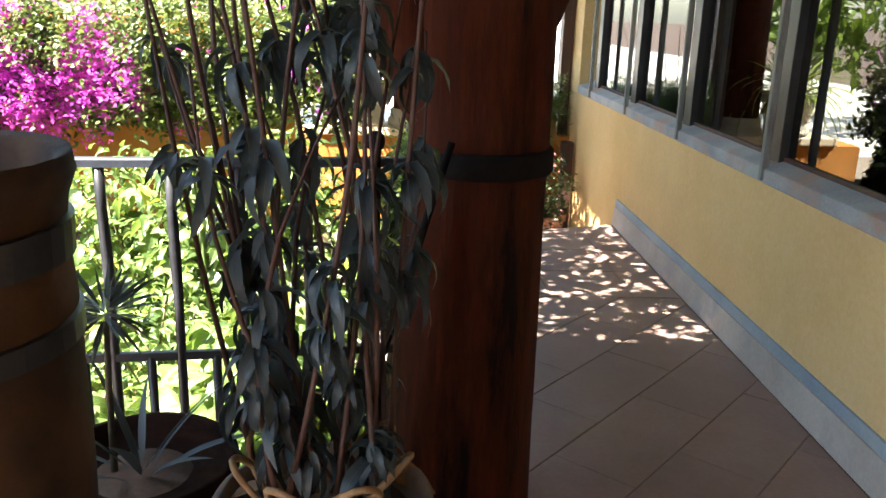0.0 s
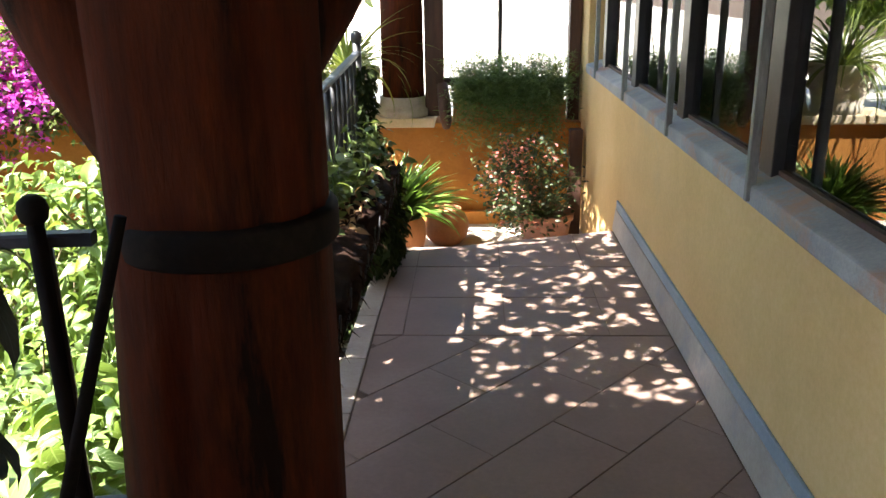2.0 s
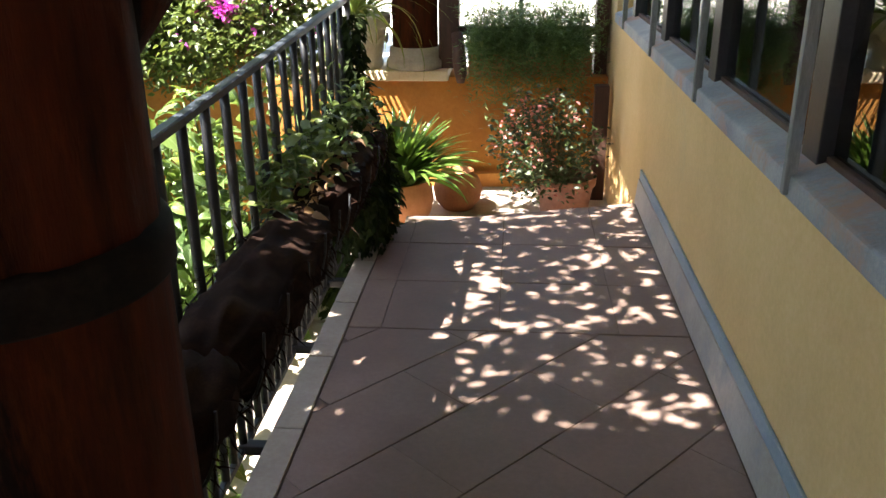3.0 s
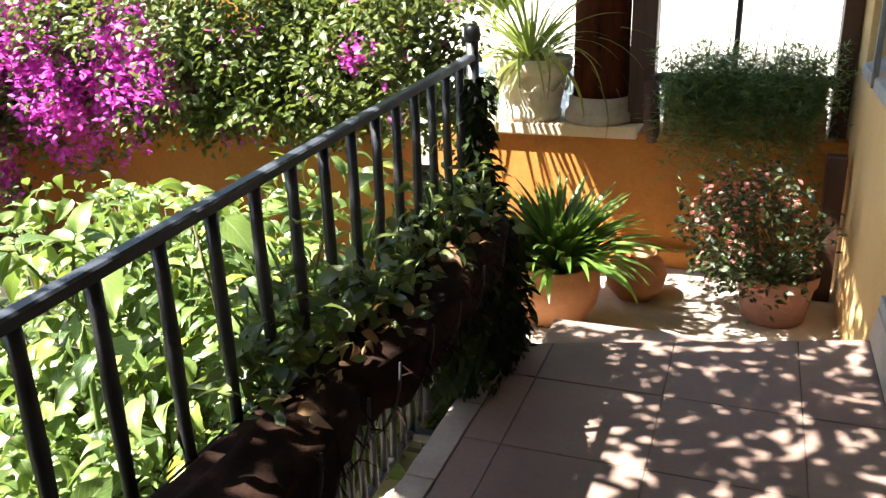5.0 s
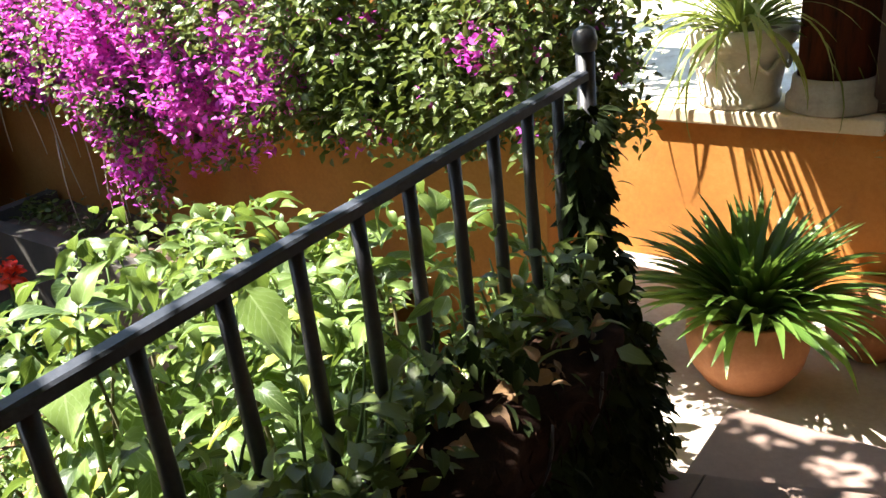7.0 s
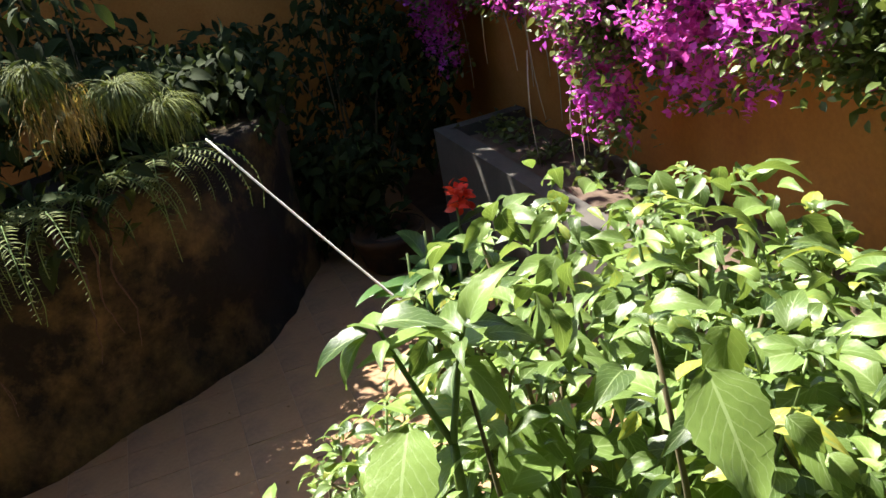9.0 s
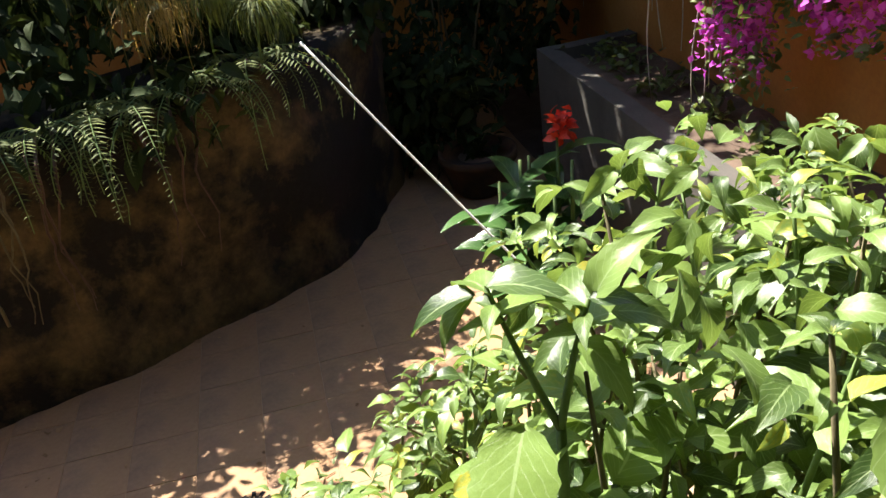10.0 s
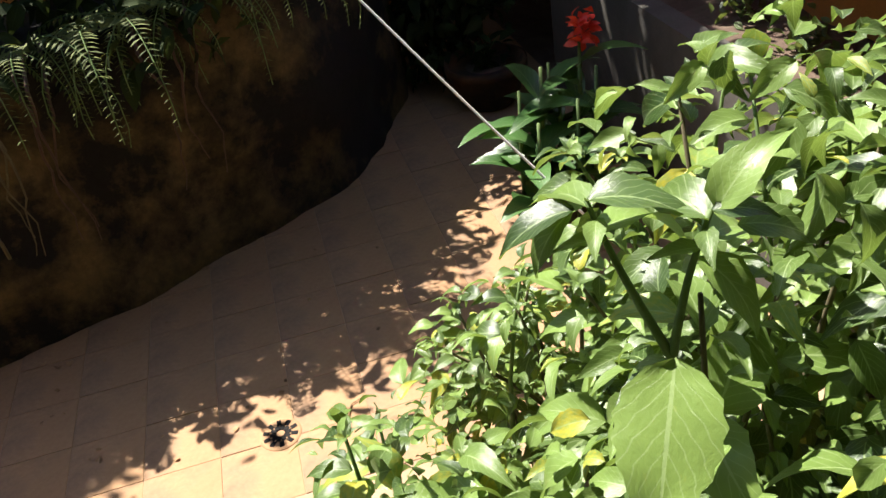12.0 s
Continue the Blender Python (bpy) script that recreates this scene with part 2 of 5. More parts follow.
CANNALEAF = leaf_mat("canna_leaf", (0.03, 0.075, 0.02), (0.08, 0.17, 0.05), (0.14, 0.22, 0.09), 0.3, 0.3, 0.8)
TREELEAF = leaf_mat("tree_leaf", (0.05, 0.09, 0.015), (0.15, 0.22, 0.04), (0.15, 0.22, 0.06), 0.45, 0.4, 0.3)

GLASS, gnt, gb, gtc = base_mat("window_glass")
gb.inputs["Base Color"].default_value = (0.02, 0.02, 0.02, 1)
gb.inputs["Roughness"].default_value = 0.02
clear = gnt.nodes.new("ShaderNodeBsdfTransparent")
shine = gnt.nodes.new("ShaderNodeBsdfGlossy")
shine.inputs["Roughness"].default_value = 0.01
shine.inputs["Color"].default_value = (0.85, 0.88, 0.88, 1)
facing = gnt.nodes.new("ShaderNodeFresnel")
facing.inputs["IOR"].default_value = 2.6
gmix = gnt.nodes.new("ShaderNodeMixShader")
gnt.links.new(facing.outputs[0], gmix.inputs[0])
gnt.links.new(clear.outputs[0], gmix.inputs[1])
gnt.links.new(shine.outputs[0], gmix.inputs[2])
gnt.links.new(gmix.outputs[0], gnt.nodes["Material Output"].inputs["Surface"])


# ---- mesh helpers ----
def mesh_of(bm, name, material, smooth=False):
    me = bpy.data.meshes.new(name)
    bm.to_mesh(me)
    bm.free()
    me.materials.append(material)
    if smooth:
        me.polygons.foreach_set("use_smooth", [True] * len(me.polygons))
    return me


def part(name, bm, material, parent=None, label="", smooth=False):
    ob = new(name, mesh_of(bm, name, material, smooth))
    if parent:
        ob.parent = parent
        ob.matrix_parent_inverse = parent.matrix_basis.inverted()
    return tagged(ob, label)


def thing(name, label, category, at=(0, 0, 0), group="", kind=""):
    ob = new(name)
    ob.location = at
    return tagged(ob, label, category, group, kind)


def box(bm, lo, hi, bevel=0.0, turn=None):
    lo, hi = Vector(lo), Vector(hi)
    m = Matrix.Translation((lo + hi) / 2) @ Matrix.Diagonal((*(hi - lo), 1))
    if turn:
        m = turn @ m
    vs = bmesh.ops.create_cube(bm, size=1, matrix=m)["verts"]
    if bevel:
        es = list({e for v in vs for e in v.link_edges})
        bmesh.ops.bevel(bm, geom=es, offset=bevel, segments=2, affect="EDGES", profile=0.6)
    return bm


def boxed(lo, hi, bevel=0.0):
    return box(bmesh.new(), lo, hi, bevel)


def tube(bm, pts, radii, sides=8, cap=True):
    """A tapered tube along points."""
    pts = [Vector(p) for p in pts]
    if isinstance(radii, (int, float)):
        radii = [radii] * len(pts)
    rings, up = [], Vector((0.31, 0.17, 0.93)).normalized()
    for i, p in enumerate(pts):
        d = (pts[min(i + 1, len(pts) - 1)] - pts[max(i - 1, 0)]).normalized()
        a = d.cross(up)
        if a.length < 0.05:
            a = d.cross(Vector((1, 0, 0)))
        a.normalize()
        b = d.cross(a)
        rings.append([bm.verts.new(p + radii[i] * (math.cos(k * math.tau / sides) * a + math.sin(k * math.tau / sides) * b)) for k in range(sides)])
    for r, s in zip(rings, rings[1:]):
        for k in range(sides):
            bm.faces.new((r[k], r[(k + 1) % sides], s[(k + 1) % sides], s[k]))
    if cap:
        bm.faces.new(rings[0][::-1])
        bm.faces.new(rings[-1])
    return bm


def lathe(bm, profile, centre=(0, 0, 0), sides=40, wobble=0.0):
    """Turn (radius, height) pairs about the upright through centre."""
    c, rings = Vector(centre), []
    for r, z in profile:
        rings.append([bm.verts.new(c + Vector((r * math.cos(k * math.tau / sides), r * math.sin(k * math.tau / sides), z)) * 1.0
                      + Vector((1, 1, 0)) * wobble * noise.noise(Vector((k * 0.7, z * 9, r)))) for k in range(sides)])
    for a, b in zip(rings, rings[1:]):
        for k in range(sides):
            bm.faces.new((a[k], a[(k + 1) % sides], b[(k + 1) % sides], b[k]))
    bm.faces.new(rings[0][::-1])
    bm.faces.new(rings[-1])
    return bm


def rough_wall(path, low, high, thick, step=0.12, amp=0.015):
    """An uneven wall of some thickness along a plan path, its outer face on the path."""
    bm, pts = bmesh.new(), []
    for (ax, ay), (bx, by) in zip(path, path[1:]):
        n = max(1, int(math.hypot(bx - ax, by - ay) / step))
        pts += [(ax + (bx - ax) * i / n, ay + (by - ay) * i / n) for i in range(n)]
    pts.append(path[-1])
    rows = max(2, int((high - low) / step))
    front, back = [], []
    for i, (x, y) in enumerate(pts):
        x0, y0 = pts[max(i - 1, 0)]
        x1, y1 = pts[min(i + 1, len(pts) - 1)]
        l = math.hypot(x1 - x0, y1 - y0)
        nx, ny = -(y1 - y0) / l, (x1 - x0) / l
        f = []
        for k in range(rows + 1):
            z = low + (high - low) * k / rows
            d = amp * noise.fractal(Vector((x * 1.7, y * 1.7, z * 1.7)), 1.0, 2.0, 4)
            f.append(bm.verts.new((x + nx * d, y + ny * d, z + (0.6 * d if k == rows else 0))))
        front.append(f)
        back.append((bm.verts.new((x - nx * thick, y - ny * thick, low)), bm.verts.new((x - nx * thick, y - ny * thick, high))))
    for i in range(len(pts) - 1):
        for k in range(rows):
            bm.faces.new((front[i][k], front[i + 1][k], front[i + 1][k + 1], front[i][k + 1]))
        bm.faces.new((front[i][-1], front[i + 1][-1], back[i + 1][1], back[i][1]))
        bm.faces.new((back[i + 1][0], back[i][0], back[i][1], back[i + 1][1]))
    bm.faces.new([*front[0], back[0][1], back[0][0]])
    bm.faces.new([*reversed(front[-1]), back[-1][0], back[-1][1]])
    bmesh.ops.recalc_face_normals(bm, faces=bm.faces)
    return bm


def blade(length, width, segs=5, droop=0.3, fold=0.25, peak=0.4, wave=0.0, tip=0.0, twist=0.0):
    """A leaf along +y from the origin, face up: points, faces and UVs. peak: where it is widest."""
    pts, uv, faces = [], [], []
    for i in range(segs + 1):
        v = i / segs
        w = width / 2 * (math.sin(math.pi * min(1, v ** (math.log(0.5) / math.log(peak)))) ** 0.8 if 0 < v < 1 else 0.0)
        w = max(w, width * 0.03)
        a = droop * v
        y, z = length * math.sin(a + 1e-6) / (droop + 1e-6), -length * (1 - math.cos(a)) / (droop + 1e-6)
        ruf = wave * width * math.sin(v * 17)
        for s in (-1, 0, 1):
            tw = twist * v
            lx, lz = s * w * math.cos(fold), abs(s) * w * math.sin(fold) + ruf * s
            pts.append((lx * math.cos(tw) - lz * math.sin(tw), y, z + lx * math.sin(tw) + lz * math.cos(tw)))
            uv.append((0.5 + 0.5 * s, v))
    for i in range(segs):
        for s in (0, 1):
            a = 3 * i + s
            faces.append((a, a + 1, a + 4, a + 3))
    return np.array(pts), faces, np.array(uv)


def leaf_mesh(name, b, material):
    pts, faces, uv = b
    me = bpy.data.meshes.new(name)
    me.from_pydata(pts.tolist(), [], faces)
    me.uv_layers.new(name="UVMap").data.foreach_set("uv", uv[[i for f in faces for i in f]].ravel())
    me.polygons.foreach_set("use_smooth", [True] * len(faces))
    me.materials.append(material)
    return me


def scatter(name, blades, places, material, parent, label=""):
    """Many leaves in one mesh: places are 4 x 4 matrices."""
    allp, allf, alluv, base = [], [], [], 0
    for i, m in enumerate(places):
        pts, faces, uv = blades[i % len(blades)]
        a = np.array(m)
        allp.append(pts @ a[:3, :3].T + a[:3, 3])
        allf += [tuple(base + k for k in f) for f in faces]
        alluv.append(uv[[k for f in faces for k in f]])
        base += len(pts)
    me = bpy.data.meshes.new(name)
    me.from_pydata(np.concatenate(allp).tolist(), [], allf)
    me.uv_layers.new(name="UVMap").data.foreach_set("uv", np.concatenate(alluv).ravel())
    me.polygons.foreach_set("use_smooth", [True] * len(allf))
    me.materials.append(material)
    ob = new(name, me)
    if parent:
        ob.parent = parent
        ob.matrix_parent_inverse = parent.matrix_basis.inverted()
    return tagged(ob, label)


def aim(p, d, roll=0.0, s=1.0):
    """The pose of a leaf at p that grows along d, its face as near upwards as may be."""
    d = Vector(d).normalized()
    x = d.cross(Vector((0, 0, 1)))
    if x.length < 0.02:
        x = Vector((1, 0, 0))
    x.normalize()
    z = x.cross(d)
    m = Matrix((x, d, z)).transposed().to_4x4()
    return Matrix.Translation(p) @ m @ Matrix.Rotation(roll, 4, "Y") @ Matrix.Scale(s, 4)


R = random.Random(7)


def rnd(a, b):
    return R.uniform(a, b)


def blob(c, r):
    """A random place in an ellipsoid, denser towards its skin."""
    while True:
        v = Vector((rnd(-1, 1), rnd(-1, 1), rnd(-1, 1)))
        if 0.05 < v.length < 1:
            v = v.normalized() * v.length ** 0.5
            return Vector(c) + Vector((v.x * r[0], v.y * r[1], v.z * r[2])), v


LOW, LAND = -1.17, -0.46   # patio level, landing level
WALLX = 1.48

# ---- ground and floors ----
bm = bmesh.new()
bmesh.ops.create_grid(bm, x_segments=40, y_segments=40, size=400)
for v in bm.verts:
    v.co.z = LOW - 0.03
ground = tagged(part("ground", bm, SOIL), "dry brown garden soil under the plants", "ground", kind="structure")

def edge_y(x):
    """The slanting front edge of the raised walk."""
    return 6.69 + 0.33 * (x - 0.16)


bm = bmesh.new()
foot = [bm.verts.new((x, y, -0.30)) for x, y in ((0.165, 2.2), (WALLX, 2.2), (WALLX, edge_y(WALLX)), (0.165, edge_y(0.165)))]
head = [bm.verts.new((v.co.x, v.co.y, -0.004)) for v in foot]
bm.faces.new(foot[::-1])
bm.faces.new(head)
for k in range(4):
    bm.faces.new((foot[k], foot[(k + 1) % 4], head[(k + 1) % 4], head[k]))
slab = part("floor", bm, GROUT)
tagged(slab, "raised brown clay tile walkway laid diagonally", "floor", kind="structure")
part("terrace_slab", boxed((-2.3, -2.5, -0.30), (0.1645, 3.72, -0.004)), TILE, slab, "plain brown terrace paving")
part("terrace_slab", boxed((0.1645, -2.5, -0.30), (WALLX, 2.195, -0.004)), TILE, slab)
part("retaining_wall", boxed((-2.3, 3.5, LOW - 0.03), (0.155, 3.7, -0.30)), ORANGE, slab)
part("retaining_wall", boxed((0.24, 3.72, LOW - 0.03), (0.44, 6.6, -0.302)), ORANGE, slab)
part("ledge", boxed((-0.24, 5.25, LOW - 0.03), (0.162, 6.58, -0.46), 0.012), LANDSTONE, slab, "pale sunlit concrete ledge under the railing")


def clip_poly(poly, x0, x1, y0, y1):
    for axis, lim, keep in ((0, x0, 1), (0, x1, -1), (1, y0, 1), (1, y1, -1)):
        out = []
        for a, b in zip(poly, poly[1:] + poly[:1]):
            ia, ib = keep * (a[axis] - lim) >= 0, keep * (b[axis] - lim) >= 0
            if ia:
                out.append(a)
            if ia != ib:
                k = (lim - a[axis]) / (b[axis] - a[axis])
                out.append((a[0] + k * (b[0] - a[0]), a[1] + k * (b[1] - a[1])))
        poly = out
        if len(poly) < 3:
            return []
    return poly


def prism(poly, low, high, drop=0.0015):
    bm = bmesh.new()
    c = Vector((sum(p[0] for p in poly) / len(poly), sum(p[1] for p in poly) / len(poly), 0))
    a = [bm.verts.new((*p, low)) for p in poly]
    b = [bm.verts.new((*p, high - drop)) for p in poly]
    t = [bm.verts.new((*(Vector((*p, 0)) + (c - Vector((*p, 0))).normalized() * 0.003).xy, high)) for p in poly]
    n = len(poly)
    for lo, hi in ((a, b), (b, t)):
        for k in range(n):
            bm.faces.new((lo[k], lo[(k + 1) % n], hi[(k + 1) % n], hi[k]))
    bm.faces.new(t)
    return bm


def diagonal_tiles():
    ca, sa = math.cos(radians(48)), math.sin(radians(48))
    for i in range(-14, 16):
        for k in range(-4, 14):
            u0, v0 = 0.58 * k + 0.29 * (i % 2), 0.288 * i + 0.212
            g, e = 0.0017, 0.0006
            corners = [(u0 + e, v0 + g), (u0 + 0.58 - e, v0 + g), (u0 + 0.58 - e, v0 + 0.288 - g), (u0 + e, v0 + 0.288 - g)]
            poly = [(0.9 + u * ca - v * sa, 4.2 + u * sa + v * ca) for u, v in corners]
            poly = clip_poly(poly, 0.254, WALLX - 0.03, 2.2, 5.645)
            if len(poly) >= 3:
                area = abs(sum(a[0] * b[1] - a[1] * b[0] for a, b in zip(poly, poly[1:] + poly[:1]))) / 2
                if area > 0.002:
                    part("tile", prism(poly, -0.012, 0.0 + rnd(-0.0012, 0.0012)), TILE, slab)


diagonal_tiles()
XS = (0.252, 0.37, 0.79, 1.21, WALLX - 0.028)
for x0, x1 in zip(XS, XS[1:]):
    for y0, y1 in ((5.65, 6.07), (6.07, 6.49)):
        g = 0.0011
        part("tile", prism([(x0 + g, y0 + g), (x1 - g, y0 + g), (x1 - g, y1 - g), (x0 + g, y1 - g)], -0.012, rnd(-0.0012, 0.0012)), TILE, slab)
    part("border_tile", prism([(x0 + 0.002, 6.493), (x1 - 0.002, 6.493), (x1 - 0.002, edge_y(x1)), (x0 + 0.002, edge_y(x0))], -0.012, 0.001), TILE, slab)
for k in range(7):
    y0 = 3.74 + k * 0.421
    part("kerb_stone", boxed((0.160, y0, -0.06), (0.248, y0 + 0.416, 0.004), 0.004), KERB, slab)
step_1 = tagged(part("steps", boxed((0.25, 6.62, LAND), (WALLX - 0.02, 7.30, -0.155), 0.008), TILE), "two brown clay steps down to the landing", "steps", kind="structure")
part("tread", boxed((0.27, 7.302, LAND), (WALLX - 0.02, 7.52, -0.31), 0.008), TILE, step_1)
landing = tagged(part("landing_floor", boxed((-0.95, 6.605, LOW - 0.03), (WALLX, 8.95, LAND)), LANDSTONE), "sunlit sunken landing of pale worn stone", "floor", kind="structure")

# ---- house wall with windows ----
HOUSE_END = 9.3
wall_east = tagged(part("wall_east", boxed((WALLX, -2.5, LOW), (WALLX + 0.22, HOUSE_END, 0.73)), YELLOW), "ochre yellow plastered house wall below windows", "wall", kind="structure")
part("upper_wall", boxed((WALLX, -2.5, 2.25), (WALLX + 0.22, HOUSE_END, 3.0)), YELLOW, wall_east)
part("end_pier", boxed((WALLX - 0.002, 8.652, 0.731), (WALLX + 0.218, HOUSE_END, 2.249), 0.01), YELLOW, wall_east)
part("near_pier", boxed((WALLX - 0.002, -2.5, 0.731), (WALLX + 0.218, 1.2, 2.249), 0.01), YELLOW, wall_east)
bm = boxed((WALLX - 0.028, -2.5, 0.0), (WALLX - 0.001, 7.13, 0.128), 0.006)
for v in bm.verts:
    if v.co.x < WALLX - 0.02 and v.co.z > 0.1:
        v.co.x += 0.012
for v in bm.verts:
    v.co.x += 0.004 * noise.noise(Vector((v.co.x, v.co.y * 3, v.co.z)))
skirting = tagged(part("baseboard", bm, COVE), "pale grey plaster skirting with a blue painted top band", "baseboard", kind="structure")
part("painted_band", boxed((WALLX - 0.013, -2.5, 0.129), (WALLX - 0.001, 7.12, 0.178), 0.004), SKIRT, skirting, "faded blue painted band")
bm = boxed((WALLX - 0.012, 1.2, 0.732), (WALLX + 0.17, 8.65, 0.80), 0.008)
for v in bm.verts:
    if v.co.z > 0.76:
        v.co.z += 0.32 * (v.co.x - WALLX - 0.02)
sill = tagged(part("window_sill", bm, SILLMAT), "rough pinkish grey plaster window sill", "sill", kind="structure")
window = thing("window_1", "long row of dark framed windows with grey bars reflecting the garden", "window", (WALLX + 0.1, 5.0, 0.78), kind="structure")
bars = [1.745 + 1.07 * k for k in range(7)]
for y in bars:
    part("mullion", boxed((WALLX - 0.024, y - 0.013, 0.742), (WALLX + 0.004, y + 0.013, 2.199), 0.004), MULLION, window, "grey weathered bar")
    part("frame_post", boxed((WALLX + 0.05, y + 0.01, 0.79), (WALLX + 0.11, y + 0.12, 2.199), 0.004), IRON, window, "black frame post")
for y0, y1 in zip(bars, bars[1:]):
    part("bottom_rail", boxed((WALLX + 0.07, y0 + 0.122, 0.80), (WALLX + 0.11, y1 + 0.008, 0.832), 0.003), DARKWOOD, window)
    part("pane", boxed((WALLX + 0.085, y0 + 0.122, 0.833), (WALLX + 0.091, y1 + 0.008, 2.199)), GLASS, window, "glass pane mirroring trees and sky")
part("head", boxed((WALLX + 0.0, 1.2, 2.2), (WALLX + 0.13, 8.65, 2.249)), DARKWOOD, window)
# Plain box behind the glass; its gloom is in the colour.
room = tagged(part("room_wall", boxed((4.2, -2.5, LOW), (4.4, HOUSE_END, 3.0)), ROOM), "plaster room wall coloured dark to look dim behind the windows", "wall", kind="structure")
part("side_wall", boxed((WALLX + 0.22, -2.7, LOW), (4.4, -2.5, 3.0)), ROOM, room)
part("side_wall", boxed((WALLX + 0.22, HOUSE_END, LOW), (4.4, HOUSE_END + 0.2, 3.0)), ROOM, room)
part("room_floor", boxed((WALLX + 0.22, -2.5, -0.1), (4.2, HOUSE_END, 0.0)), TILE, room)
# Roof out of view, added; pale underside bounces light, edge cuts the sun.
ceiling = tagged(part("ceiling", boxed((-0.11, -2.7, 2.75), (4.5, 9.35, 2.87)), ROOF), "added plank roof out of view, pale to bounce light into the walkway", "ceiling", kind="structure")
# Added dark roof, unseen, that blocks sun and sky over the terrace.
roof2 = tagged(part("terrace_shade_roof", boxed((-1.5, -2.7, 2.755), (-0.112, 4.15, 2.865)), DARKWOOD), "added dark plank roof out of view, shading the terrace", "ceiling", kind="structure")
# Added piece, unseen, that keeps sun off the parapet.
end_shade = tagged(part("end_shade_roof", boxed((-1.42, 7.7, 2.755), (-0.112, 9.35, 2.865)), DARKWOOD), "added dark roof piece out of view, shading the parapet", "ceiling", kind="structure")
# Added panel, unseen, that shades the terrace slab.
part("terrace_shade_panel", boxed((-2.4, -2.7, 2.755), (-1.502, 3.0, 2.865)), DARKWOOD, roof2)
back = tagged(part("wall_south", boxed((-2.6, -2.9, LOW), (4.5, -2.7, 3.0)), YELLOW), "ochre plaster wall behind the terrace", "wall", kind="structure")

# ---- post with straps and braces ----
PX, PY = 0.25, 3.88
post = thing("wooden_post", "thick red brown varnished tree trunk post with iron strap", "post", (PX, PY, 0))
bm = bmesh.new()
sides, levels = 48, 60
rings = []
for i in range(levels + 1):
    z = -0.28 + 3.03 * i / levels
    ring = []
    for k in range(sides):
        a = k * math.tau / sides
        q = Vector((math.cos(a) * 1.3, math.sin(a) * 1.3, z * 0.5))
        crack = -0.016 * max(0.0, 1 - abs(math.sin(a * 3.5 + 0.6 * noise.noise(Vector((a, z * 0.8, 3))))) * 9)
        r = 0.178 + 0.012 * noise.noise(q) + 0.004 * noise.noise(q * 5) + crack + 0.02 * max(0, 0.25 - max(z, 0)) + 0.07 * min(1, max(0, (1.0 - z) / 0.8)) * max(0, math.cos(a - 2.9))
        ring.append(bm.verts.new((PX + r * math.cos(a), PY + r * math.sin(a), z)))
    rings.append(ring)
for a, b in zip(rings, rings[1:]):
    for k in range(sides):
        bm.faces.new((a[k], a[(k + 1) % sides], b[(k + 1) % sides], b[k]))
bm.faces.new(rings[-1])
part("trunk", bm, POST, post, smooth=True)
bm = bmesh.new()
lathe(bm, [(0.165, 0.962), (0.182, 0.964), (0.186, 0.97), (0.186, 1.018), (0.182, 1.025), (0.165, 1.027)], (PX, PY, 0), 48)
part("strap", bm, STRAPIRON, post, "black iron strap", smooth=True)


def brace(dx, dy, z0, r0, reach):
    pts, rad = [], []
    for i in range(14):
        k = i / 13
        out = 0.05 + reach * k + 0.06 * math.sin(math.pi * k)
        pts.append((PX + dx * out, PY + dy * out, z0 + (2.6 - z0) * k))
        rad.append(r0 * (0.6 + 0.4 * min(1, k * 5)) + 0.010 * math.sin(k * 9))
    part("brace", tube(bmesh.new(), pts, rad, 16), POST, post, "dark curved knee brace", smooth=True)


brace(0.6, 0.8, 1.12, 0.085, 0.85)
brace(-0.99, 0.1, 0.98, 0.11, 0.5)
beam = tagged(part("roof_beam", boxed((PX - 0.1, -2.6, 2.55), (PX + 0.1, 6.9, 2.749), 0.02), DARKWOOD), "dark wooden roof beam on the post", "beam", kind="structure")
beam2 = tagged(part("roof_beam", boxed((-1.5, PY - 0.09, 2.56), (PX - 0.102, PY + 0.09, 2.752), 0.02), DARKWOOD), "dark wooden roof beam over the terrace edge", "beam", kind="structure")


